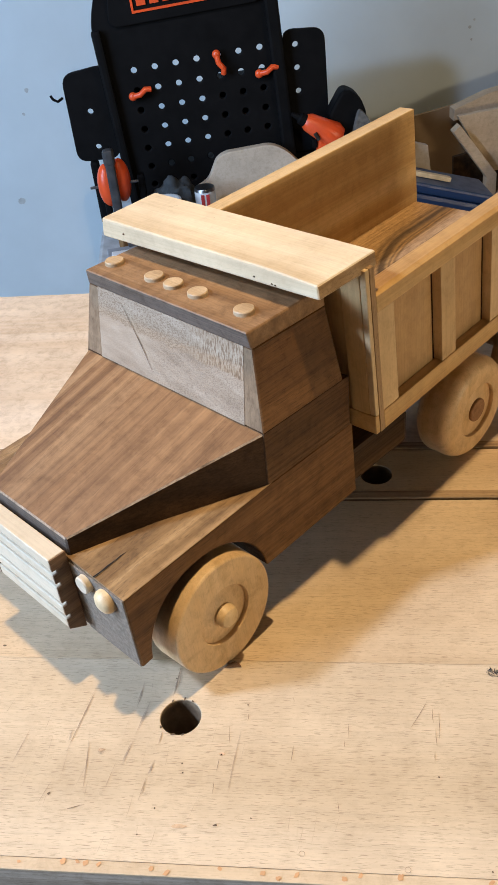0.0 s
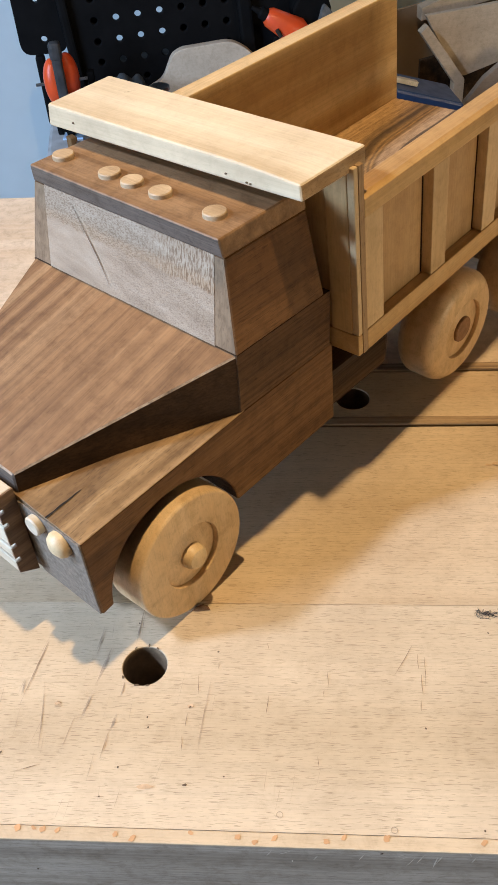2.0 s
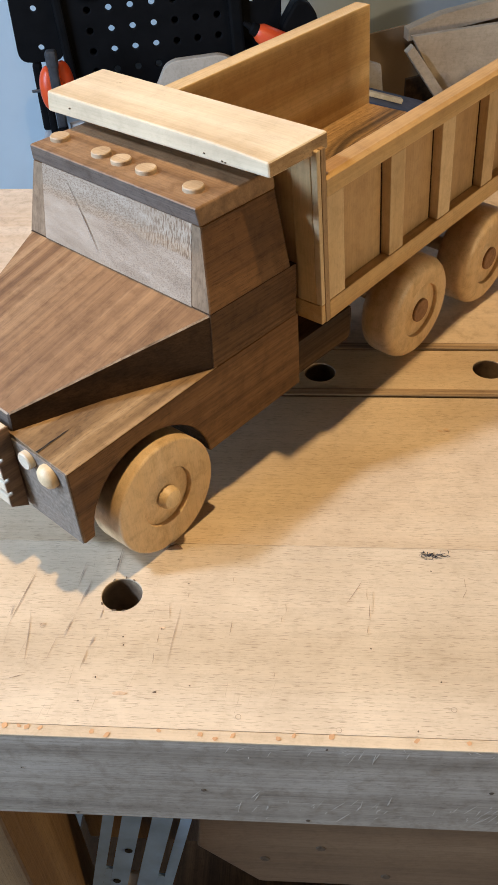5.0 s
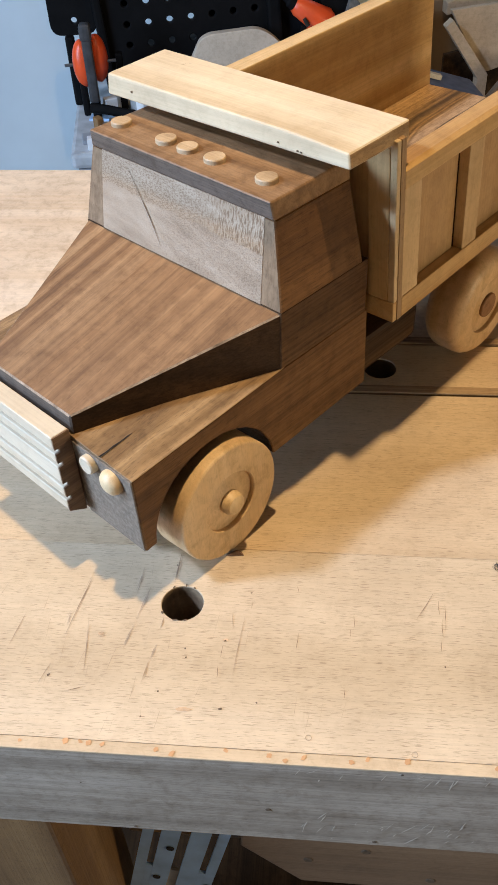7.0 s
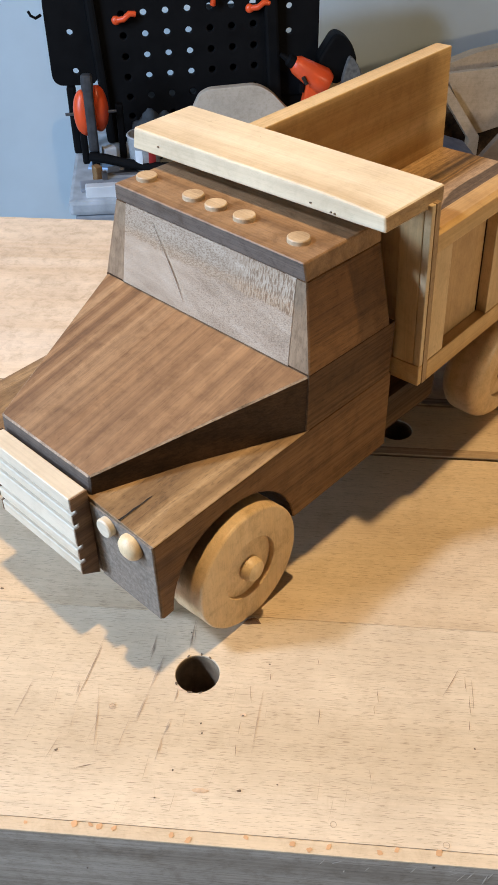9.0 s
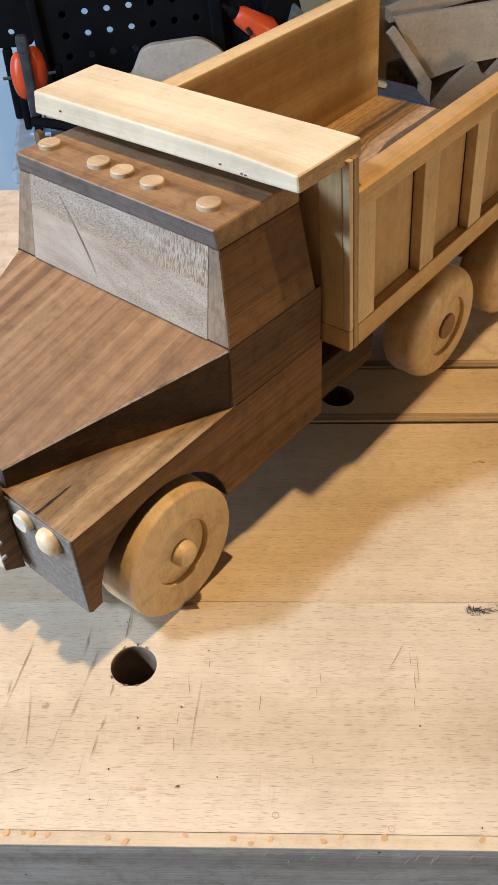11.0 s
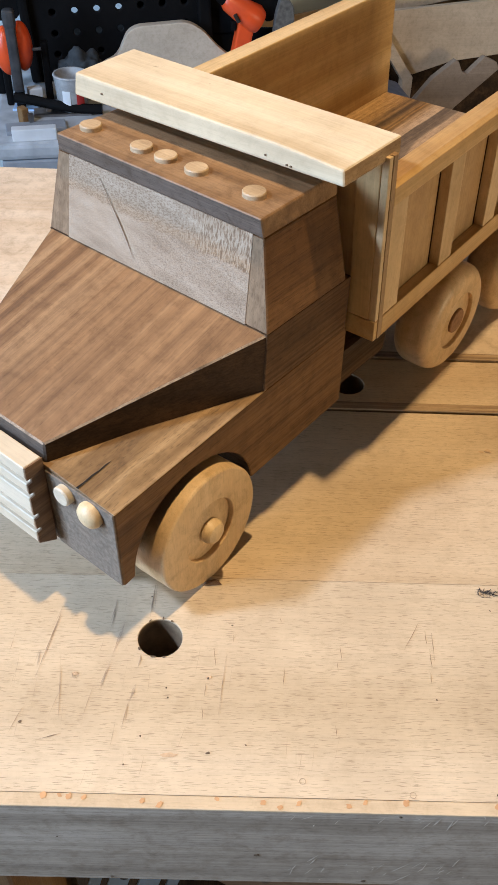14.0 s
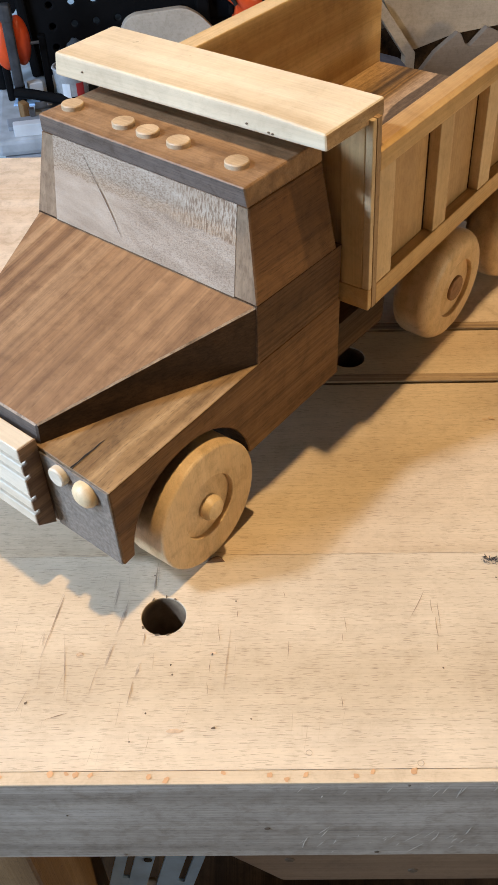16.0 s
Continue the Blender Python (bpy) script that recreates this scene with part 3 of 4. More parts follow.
# Added dark shelf stands in for the darkness under the bench.
part("under_shelf", box(-0.12, 0.80, -0.04, 0.34, -0.66, -0.64, 0.003), mat_dark_walnut, bench)

# marks on the bench top: knife scratches, dents, chips, and the flecks of the lipping
SCRATCHES = [
    (-0.0035, -0.0709, -0.0095, -0.1067), (0.0208, -0.0646, 0.0191, -0.0829), (0.0256, -0.0754, 0.0223, -0.0946), (0.0219, -0.0954, 0.0190, -0.1133),
    (-0.0013, -0.0936, 0.0033, -0.1271), (0.0377, -0.0547, 0.0370, -0.0744), (0.0349, -0.0920, 0.0343, -0.1020), (0.0334, -0.1086, 0.0320, -0.1166),
    (0.0320, -0.1166, 0.0301, -0.1305), (-0.0097, -0.0922, -0.0097, -0.1014), (-0.0300, -0.0900, -0.0350, -0.1180), (-0.0450, -0.1000, -0.0480, -0.1300),
    (-0.0114, -0.1174, -0.0155, -0.1325), (0.0732, -0.0842, 0.0684, -0.1386),
]
# single knife lines, each sharp and dark
LINES = [
    (0.0668, -0.0898, 0.0676, -0.0990), (0.0637, -0.1079, 0.0637, -0.1137), (0.0753, -0.0826, 0.0752, -0.0865), (0.0977, -0.0990, 0.0972, -0.1078),
    (0.0626, -0.1186, 0.0633, -0.1248), (-0.0027, -0.1347, 0.0061, -0.1322), (0.0963, -0.0725, 0.0968, -0.0757), (0.1602, -0.0731, 0.1519, -0.0881),
    (0.1623, -0.0772, 0.1623, -0.0849), (0.1632, -0.0873, 0.1629, -0.0972), (0.1618, -0.0996, 0.1617, -0.1051), (0.1654, -0.0788, 0.1644, -0.0938),
    (0.1231, -0.0868, 0.1231, -0.0944), (0.1214, -0.0955, 0.1213, -0.0998), (0.1185, -0.1261, 0.1189, -0.1309), (0.2102, -0.0692, 0.2106, -0.0771),
    (0.2106, -0.0771, 0.2081, -0.0827), (0.0377, -0.0547, 0.0372, -0.0700),
]


def sliver(u0, v0, u1, v1, wide, z=0.00025, bend=0.0004):
    """A thin worn line on the bench top, ragged and pointed."""
    bm = bmesh.new()
    a, d = Vector((u0, v0)), Vector((u1 - u0, v1 - v0))
    side = Vector((-d.y, d.x)).normalized()
    left, right = [], []
    for i in range(9):
        f = i / 8
        c = a + d * f + side * bend * math.sin(f * 5 + u0 * 900)
        w = wide * (0.25 + math.sin(math.pi * f)) * random.uniform(0.4, 1.0)
        left.append(bm.verts.new((*(c + side * w), z)))
        right.append(bm.verts.new((*(c - side * w), z)))
    for i in range(8):
        bm.faces.new((left[i], left[i + 1], right[i + 1], right[i]))
    return bm


def speck(u, v, ru, rv, z=0.0003, n=14, turn=0.0):
    """A small flat blot with an uneven rim."""
    bm = bmesh.new()
    vs = []
    for i in range(n):
        a = 2 * math.pi * i / n
        k = random.uniform(0.7, 1.15)
        x, y = ru * k * math.cos(a), rv * k * math.sin(a)
        vs.append(bm.verts.new((u + x * math.cos(turn) - y * math.sin(turn), v + x * math.sin(turn) + y * math.cos(turn), z)))
    bm.faces.new(vs)
    return bm


for a in LINES:
    part("knife_cut", sliver(*a, 0.00013, 0.0003, 0.00012), mat_line, bench)
for i, s in enumerate(SCRATCHES):
    strands = []
    for k in range(5 if i < 10 else 2):
        f0, f1 = sorted((random.uniform(0, 0.35), random.uniform(0.65, 1.0)))
        j = random.gauss(0, 0.00030 if i < 10 else 0.00008)
        strands.append(sliver(s[0] + (s[2] - s[0]) * f0 + j, s[1] + (s[3] - s[1]) * f0, s[0] + (s[2] - s[0]) * f1 + j * 1.5, s[1] + (s[3] - s[1]) * f1, random.uniform(0.00005, 0.00015), 0.00022 + 0.00003 * k, 0.0001))
    part("scratch", joined(*strands), mat_scratch, bench)
# faint scuffs keep the knife lines company
scuffed = []
for _ in range(40):
    u, v = random.gauss(0.02, 0.05), random.uniform(-0.148, -0.058)
    k = random.uniform(0.003, 0.016)
    if abs(u - 0.0423) < 0.013 and -0.098 < v < -0.058:
        continue
    scuffed.append(sliver(u, v, u - k * random.uniform(-0.05, 0.25), v - k, random.uniform(0.00004, 0.00009), 0.00022, 0.00005))
part("scuffed_patch", joined(*scuffed), mat_scratch, bench, "faint knife scratches across the boards")["kind"] = "stuff"
dents = [(-0.0611, -0.0431), (-0.0118, -0.1273), (0.0382, -0.1325), (0.0366, -0.0626), (0.0662, -0.1392), (0.0480, -0.1148), (0.0470, -0.1102), (0.0814, -0.1354), (0.0745, -0.0775), (0.1928, -0.1295), (0.1805, -0.1539), (0.1946, -0.0658), (0.0327, -0.1448), (0.0647, -0.1050), (0.1627, -0.1128)]
for i, (u, v) in enumerate(dents):
    part("dent", speck(u, v, 0.0010 if i in (0, 1, 4) else 0.0005, 0.0006 if i in (0, 1, 4) else 0.0004, 0.0003, 12, 0.8 * i), mat_dent, bench)
for u, v, ru, rv, turn in ((0.0505, -0.1404, 0.0036, 0.0010, 0), (0.0647, -0.1046, 0.0013, 0.0010, 0), (0.0070, -0.1044, 0.0014, 0.0010, 0)):
    part("chip", speck(u, v, ru, rv, 0.0003, 14, turn), mat_tear, bench)
flecks = [(0.0033, -0.1578), (0.0096, -0.1577), (0.0132, -0.1581), (0.0190, -0.1583), (0.0416, -0.1593), (0.0484, -0.1605), (0.0704, -0.1578), (0.0884, -0.1588), (0.1022, -0.1589), (0.0949, -0.1606), (0.1216, -0.1595), (0.1281, -0.1579), (0.1439, -0.1578), (0.1794, -0.1583), (0.2010, -0.1585), (-0.0160, -0.1588), (-0.0420, -0.1592)]
for u, v in flecks:
    part("ray_fleck", speck(u, v, random.uniform(0.0007, 0.0019), random.uniform(0.0007, 0.0013), 0.0003, 12, 0.9), mat_fleck, bench)
TORN = (0.2131, 0.0422)
smear = []
for _ in range(80):
    u, v, a = 0.1955 + random.gauss(0, 0.0034), -0.0553 + random.gauss(0, 0.0009), random.gauss(0, 0.9)
    k = random.uniform(0.0008, 0.0036)
    smear.append(sliver(u, v, u + k * math.cos(a), v + k * math.sin(a), random.uniform(0.00007, 0.00022), 0.0003, 0.0003))
part("ink_blot", joined(*smear), mat_ink, bench, "dark scribbled smear on the bench")["kind"] = "stuff"
for i in range(5):
    part("torn_patch", speck(TORN[0] + random.gauss(0, 0.0022), TORN[1] + random.gauss(0, 0.0012), 0.0018, 0.0008, 0.0003 + i * 0.0001, 11, random.uniform(-0.5, 0.5)), mat_tear, bench)
# torn rims round the dog hole, and two round hammer marks
for u, v, ru, rv, turn in ((0.0370, -0.0762, 0.0011, 0.0004, 1.0), (0.0428, -0.0748, 0.0012, 0.0003, 1.5), (0.0335, -0.0911, 0.0006, 0.0010, 0.4), (0.0401, -0.0950, 0.0012, 0.0006, 0.0), (0.0448, -0.0950, 0.0010, 0.0005, 0.4), (0.0470, -0.0762, 0.0009, 0.0005, 2.4)):
    part("torn_rim", speck(u, v, ru, rv, 0.00035, 9, turn), mat_dent, bench)
for u, v, r in ((0.1040, -0.1500, 0.0013), (0.0074, -0.1050, 0.0014), (0.1471, -0.1546, 0.0013), (0.1967, -0.1431, 0.0013)):
    part("hammer_mark", lathe([(0.0003, r), (0.0003, r * 0.84)], "z", 26, (u, v, 0)), mat_scratch, bench)
splinter = part("splinter", hexa([(0.060, -0.0555, 0.0003), (0.0690, -0.0548, 0.0003), (0.0672, -0.0520, 0.0003), (0.0620, -0.0525, 0.0003)], [(0.0625, -0.0545, 0.0020), (0.0660, -0.0543, 0.0030), (0.0655, -0.0530, 0.0025), (0.0632, -0.0532, 0.0015)]), mat_shade_and_scar, bench)
face_marks = [(0.006, -0.028, 0.0006), (0.0873, -0.0424, 0.0018), (0.0250, -0.0690, 0.0012), (0.1350, -0.0680, 0.0016), (0.1420, -0.0030, 0.0010), (0.2150, -0.0350, 0.0016)]
for u, z, r in face_marks:
    part("nail_hole", lathe([(-0.1619, r * 0.7), (-0.16205, r * 0.6), (-0.16205, 0)], "y", 9, (u, 0, z)), mat_dent, bench)


def groove(u0, z0, u1, z1, w):
    """A pale saw scuff across the front rail."""
    d = Vector((u1 - u0, z1 - z0))
    s = Vector((-d.y, d.x)).normalized() * w
    bm = bmesh.new()
    bm.faces.new([bm.verts.new((p.x, -0.16205, p.y)) for p in (Vector((u0, z0)), Vector((u0, z0)) + d * 0.5 + s, Vector((u1, z1)), Vector((u0, z0)) + d * 0.5 - s)])
    return bm


scuffs = []
for _ in range(80):
    u = random.choice((0.105, 0.15, 0.165, 0.205, 0.225)) + random.gauss(0, 0.010)
    z = random.choice((-0.009, -0.06, -0.055)) + random.gauss(0, 0.004)
    k = random.uniform(0.002, 0.011)
    scuffs.append(groove(u, z, u + k * random.uniform(0.1, 0.7), min(-0.003, z + k), random.uniform(0.00012, 0.00035)))
part("scuffed_edge", joined(*scuffs), mat_scuff, bench, "pale scuffs left by a saw")["kind"] = "stuff"

# ---- the toy truck ----
truck = thing("toy_dump_truck", pose(0.0055, 0, 0), "handmade wooden toy dump truck in walnut and pale woods", "toy truck")
W = 0.0668


def arch(cy, cz, r, floor_z, steps=20):
    """The wheel arch from rear to front, in (y, z)."""
    a0 = math.asin((floor_z - cz) / r)
    points = [(cy + r * math.cos(a), cz + r * math.sin(a)) for a in (a0 + (math.pi - 2 * a0) * i / steps for i in range(steps + 1))]
    return [(y + (0.0042 * min(1, max(0, (0.062 - z) / 0.028)) if y < cy - 0.02 else 0), z) for y, z in points]


outline = [(-0.0470, 0.0770), (-0.0455, 0.0310)] + arch(-0.0014, 0.0266, 0.0420, 0.0318)[::-1] + [(0.1145, 0.0340), (0.1125, 0.0822), (0.0490, 0.0815)]
body = part("body", prism(outline, "x", -0.0745, W, 0.0006, 1), [mat_walnut, mat_shaded_walnut], truck, "walnut fender and door block")
# The shade inside the wheel arch is coloured onto its faces.
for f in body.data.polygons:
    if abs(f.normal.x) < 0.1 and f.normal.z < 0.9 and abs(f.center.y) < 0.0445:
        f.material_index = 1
part("chassis", box(-0.030, 0.030, -0.030, 0.340, 0.048, 0.0690, 0.001), mat_dark_walnut, truck)
part("side_tank", box(0.0302, 0.0560, 0.1146, 0.1780, 0.0265, 0.0505, 0.003), mat_dark_walnut, truck)
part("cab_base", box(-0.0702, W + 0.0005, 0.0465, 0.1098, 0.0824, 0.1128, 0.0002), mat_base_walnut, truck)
for wide, near in ((W, 0.012), (-0.0745, -0.012)):
    low = [(wide, -0.0468, 0.0768), (near, -0.0468, 0.0768), (near, 0.0488, 0.0812), (wide, 0.0488, 0.0812)]
    high = [(wide, -0.0470, 0.0772), (near, -0.0470, 0.0800), (near, 0.0490, 0.0885), (wide, 0.0490, 0.0818)]
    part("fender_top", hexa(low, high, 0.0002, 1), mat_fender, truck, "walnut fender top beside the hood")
# a split runs back from the front edge of the fender
split = bmesh.new()
runs = [(0.0459, -0.0472), (0.0461, -0.0430), (0.0459, -0.0390), (0.0462, -0.0350), (0.0460, -0.0310), (0.0462, -0.0280)]
rows_l, rows_r = [], []
for i, (x, y) in enumerate(runs):
    f = (y + 0.0470) / 0.0960
    g = (x - 0.012) / (W - 0.012)
    z = (1 - f) * (0.0800 + (0.0772 - 0.0800) * g) + f * (0.0885 + (0.0818 - 0.0885) * g) + 0.0007
    wide = (0.00045, 0.00030, 0.00045, 0.00025, 0.00035, 0.00005)[i]
    rows_l.append(split.verts.new((x - wide, y, z)))
    rows_r.append(split.verts.new((x + wide, y, z)))
for i in range(5):
    split.faces.new((rows_l[i], rows_r[i], rows_r[i + 1], rows_l[i + 1]))
part("crack", split, mat_dark, truck, "dark split in the fender wood")
hood_low = [(-0.0370, -0.0460, 0.0766), (0.0262, -0.0460, 0.0766), (W, 0.0476, 0.0812), (-0.0700, 0.0476, 0.0812)]
hood_high = [(-0.0370, -0.0455, 0.0895), (0.0262, -0.0455, 0.0895), (W + 0.0003, 0.0476, 0.1127), (-0.0703, 0.0476, 0.1127)]
hood = part("hood", hexa(hood_low, hood_high, 0.0007, 1), [mat_walnut_hood, mat_shaded_walnut, mat_shaded_front, mat_worn], truck, "streaked walnut hood narrowing to the grille")
# Side faces take near-black walnut, so their shade sits in the colour.
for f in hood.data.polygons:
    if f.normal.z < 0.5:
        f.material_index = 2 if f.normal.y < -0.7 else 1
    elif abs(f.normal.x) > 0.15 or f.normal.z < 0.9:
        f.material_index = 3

# Thin plate, paler and greyer than the walnut block behind it.
face_low = [(0.0266, -0.0461, 0.0312), (0.0660, -0.0461, 0.0312), (0.0660, -0.0440, 0.0312), (0.0266, -0.0440, 0.0312)]
face_high = [(0.0266, -0.0476, 0.0768), (0.0664, -0.0476, 0.0768), (0.0664, -0.0450, 0.0768), (0.0266, -0.0450, 0.0768)]
part("fender_face", hexa(face_low, face_high, 0.0003, 1), mat_pale_sawn, truck, "paler sawn front face of the fender")

# the grille: a pale block with four saw kerfs across its face
kerfs = [(-0.0474, 0.0836), (-0.0474, 0.0330)]
front = [(-0.0565, 0.0385)]
for z in (0.0448, 0.0534, 0.0662, 0.0742):
    front += [(-0.0565, z), (-0.0541, z + 0.0003), (-0.0541, z + 0.0026), (-0.0565, z + 0.0028)]
front.append((-0.0565, 0.0836))
grille = part("grille", prism(kerfs + front, "x", -0.0345, 0.0256, 0.0004, 1), mat_grille, truck, "pale ribbed wooden grille")
# Thin brown plates are added to give the pale block's ends their shade.
for x0, x1 in ((0.0257, 0.0264), (-0.0353, -0.0346)):
    part("grille_end", prism(kerfs + front, "x", x0, x1), mat_shade_and_scar, grille, "thin brown plate colouring the grille end as shaded")

cabin_low = [(-0.0700, 0.0462, 0.1130), (0.0677, 0.0462, 0.1130), (0.0677, 0.1050, 0.1130), (-0.0700, 0.1050, 0.1130)]
cabin_high = [(-0.0655, 0.0538, 0.1522), (0.0577, 0.0538, 0.1522), (0.0577, 0.1050, 0.1522), (-0.0655, 0.1050, 0.1522)]
cabin = part("cabin", hexa(cabin_low, cabin_high, 0.0006, 1), [mat_walnut, mat_pillar], truck)
for f in cabin.data.polygons:
    f.material_index = 1 if f.normal.y < -0.8 else 0
glass_low = [(-0.0562, 0.0459, 0.1131), (0.0553, 0.0459, 0.1131), (0.0553, 0.0490, 0.1131), (-0.0562, 0.0490, 0.1131)]
glass_high = [(-0.0578, 0.0535, 0.1521), (0.0521, 0.0535, 0.1521), (0.0521, 0.0570, 0.1521), (-0.0578, 0.0570, 0.1521)]
part("windshield", hexa(glass_low, glass_high, 0.0002, 1), mat_sawn, cabin, "rough-sawn pale wooden windshield plate")
saw_line = part("saw_line", sliver(-0.0370, 0.0370, -0.0120, 0.0050, 0.0003, 0.0004, 0.0006), mat_shade_and_scar, cabin, "dark saw line across the windshield")
saw_line.matrix_local = pose(0, 0.0459, 0.1131, 79.0, 0, 0)
roof_low = [(-0.0648, 0.0530, 0.1523), (0.0582, 0.0530, 0.1523), (0.0582, 0.1052, 0.1523), (-0.0648, 0.1052, 0.1523)]
roof_high = [(-0.0618, 0.0508, 0.1620), (0.0580, 0.0508, 0.1620), (0.0570, 0.1045, 0.1620), (-0.0618, 0.1045, 0.1620)]
roof = part("roof", hexa(roof_low, roof_high, 0.0014, 3), [mat_walnut_x, mat_shaded_front], cabin, "walnut roof board, its front edge coloured darker as shade")
# Only the front edge gets the walnut with shade in its colour.
for f in roof.data.polygons:
    f.material_index = 1 if f.normal.y < -0.8 else 0
for x in (-0.0536, -0.0211, -0.0064, 0.0114, 0.0432):
    smoothed(part("marker_lamp", lathe([(0.1600, 0.0052), (0.1638, 0.0052), (0.1643, 0.0048), (0.1644, 0)], "z", 32, (x, 0.0648, 0)), mat_button, truck, "pale dowel button as a roof lamp"))
smoothed(part("headlight", lathe([(-0.0450, 0.0046), (-0.0502, 0.0046), (-0.0509, 0.0040), (-0.0510, 0)], "y", 32, (0.0390, 0, 0.0715)), mat_grille, truck))
smoothed(part("headlight", lathe([(-0.0450, 0.0058), (-0.0492, 0.0062), (-0.0512, 0.0052), (-0.0524, 0.0030), (-0.0527, 0)], "y", 32, (0.0540, 0, 0.0700)), mat_birch, truck))


def wheel(name, m, radius, width, shoulder, dome, sunk):
    """A turned wooden wheel with a sunk disc and a hub; its outer face looks along +x."""
    r = radius
    prof = [(-width, 0.004), (-width, r - shoulder)]
    prof += [(-width + shoulder * (1 - math.cos(a)), r - shoulder * (1 - math.sin(a))) for a in (math.pi / 2 * i / 5 for i in range(1, 6))]
    prof += [(-shoulder * (1 - math.cos(a)), r - shoulder * (1 - math.sin(a))) for a in (math.pi / 2 * (1 - i / 5) for i in range(6))]
    prof += [(0, sunk), (-0.0004, sunk - 0.0003), (-0.0025, sunk - 0.0003), (-0.0025, sunk * 0.97 - 0.0005), (-0.0019, 0.0095), (-0.0015, 0.0088), (-0.0015, 0)]
    bm = lathe(prof, "x", 72)
    for v in bm.verts:  # the sunk disc is cut slightly askew
        if v.co.x < -0.0006 and v.co.x > -0.006 and math.hypot(v.co.y, v.co.z) < sunk:
            v.co.x += (0.0003 if dome else 0.0001) * (v.co.z - v.co.y) / sunk
    ob = smoothed(part(name, bm, mat_wheel, truck))
    ob.matrix_local = m
    if dome:
        smoothed(part("hub_cap", lathe([(-0.004, 0.0062), (0.0015, 0.0062), (0.0036, 0.0050), (0.0046, 0.0028), (0.0049, 0)], "x", 32), mat_birch, ob))
    else:
        smoothed(part("axle_peg", lathe([(-0.004, 0.0078), (-0.0002, 0.0078), (0.0003, 0.0073), (0.0004, 0)], "x", 32), mat_peg, ob))
    return ob


for side in (1, -1):
    turn = 0 if side > 0 else 180
    wheel("front_wheel", pose(side * 0.0744, 0.0018, 0.0320, 0, -3, turn + 1), 0.0318, 0.021, 0.0014, True, 0.0166)
    for y in (0.2190, 0.3040):
        wheel("rear_wheel", pose(side * 0.0782, y + 0.0028, 0.0338, 0, 0, turn), 0.0338, 0.026, 0.0080, False, 0.0182)
for y in (0.2190, 0.3040, -0.0030):
    part("axle", lathe([(-0.060, 0), (-0.060, 0.005), (0.060, 0.005), (0.060, 0)], "x", 16, (0, y, 0.0340)), mat_birch, truck)
part("axle_block", box(-0.025, 0.025, 0.195, 0.327, 0.0260, 0.0478, 0.001), mat_dark_walnut, truck)

# the dump box
BX = 0.0808
tub = part("dump_box", box(-0.0688, 0.0688, 0.0102, 0.2540, 0.0700, 0.0856, 0.0006), mat_zebra, truck, "dump box floor of striped zebrawood")
tub.matrix_local = pose(-0.0018, 0.1165, 0, 0, 0, 1.8) @ pose(BX, 0, 0.159, 1.2, -1.25, 0) @ pose(-BX, 0, -0.159)
part("bottom_rail", box(0.0747, BX, -0.0014, 0.2560, 0.0778, 0.0895, 0.0006), mat_pine_y, tub)
part("side_panel", box(0.0690, 0.0744, 0.0102, 0.2560, 0.0782, 0.1484, 0.0003), mat_panel, tub, "warm cherry side panel")
part("top_rail", prism([(0.0690, 0.1486), (BX, 0.1486), (BX, 0.1575), (BX - 0.0026, 0.1590), (0.0690, 0.1590)], "y", -0.0014, 0.2570, 0.0005), mat_pine_y, tub)
for y in (-0.0032, 0.0535, 0.1055, 0.1580, 0.2105):
    part("stake", box(0.0746, BX - 0.0004, y + 0.0020, y + 0.0160, 0.0897, 0.1484, 0.0004), mat_birch, tub)
    if y > 0:
        part("joint_gap", box(0.0744, 0.0748, y + 0.0014, y + 0.0019, 0.0900, 0.1482), mat_dark_walnut, tub, "dark gap beside the stake")
part("far_side_panel", box(-BX - 0.001, -0.0690, 0.0062, 0.2570, 0.0814, 0.1572, 0.0010), mat_pine_y, tub, "plain side board with a pale edge")
part("far_bottom_rail", box(-BX, -0.0700, 0.0062, 0.2560, 0.0702, 0.0812, 0.0006), mat_pine_y, tub)
part("headboard", joined(box(-0.0670, 0.0647, -0.0074, 0.0100, 0.0895, 0.1710, 0.0006), box(0.0648, 0.0742, -0.0020, 0.0100, 0.0895, 0.1584)), mat_pine_z, tub)
part("corner_post", box(0.0650, 0.0768, -0.0086, -0.0022, 0.0895, 0.1710, 0.0008), mat_pine_z, tub)
part("post_edge", box(0.0769, BX - 0.0003, -0.0082, -0.0052, 0.0895, 0.1738, 0.0005), mat_birch, tub, "pale edge of the corner post")
part("edge_strip", box(0.0769, BX, -0.0051, -0.0015, 0.0778, 0.1740, 0.0003), mat_strip, tub, "brown edge strip on the corner post")
part("front_sill", box(-0.0768, BX - 0.0003, -0.0086, -0.0053, 0.0778, 0.0893, 0.0006), mat_pine_y, tub)
part("far_corner_post", box(-BX, -0.0672, -0.0065, 0.0060, 0.0895, 0.1710, 0.0008), mat_pine_z, tub)
guard_bm = bmesh.new()
rings = []
# sections from end to end: x, front foot, front edge, rear edge, rear foot as (y, z); the near front corner is worn down
for x0, x1, foot, front, rear in ((-0.0766, -0.0750, 0.1728, 0.1834, 0.1834), (0.0400, 0.0400, 0.1716, 0.1806, 0.1806), (0.0560, 0.0560, 0.1714, 0.1797, 0.1803), (0.0752, 0.0742, 0.1713, 0.1782, 0.1797)):
    rings.append([guard_bm.verts.new(q) for q in ((x0, -0.0384, foot), (x1, -0.0378, front), (x1 + (0.0029 if x1 > 0.07 else 0), 0.0024, rear), (x0 + (0.0020 if x0 > 0.07 else 0), 0.0026, foot))])
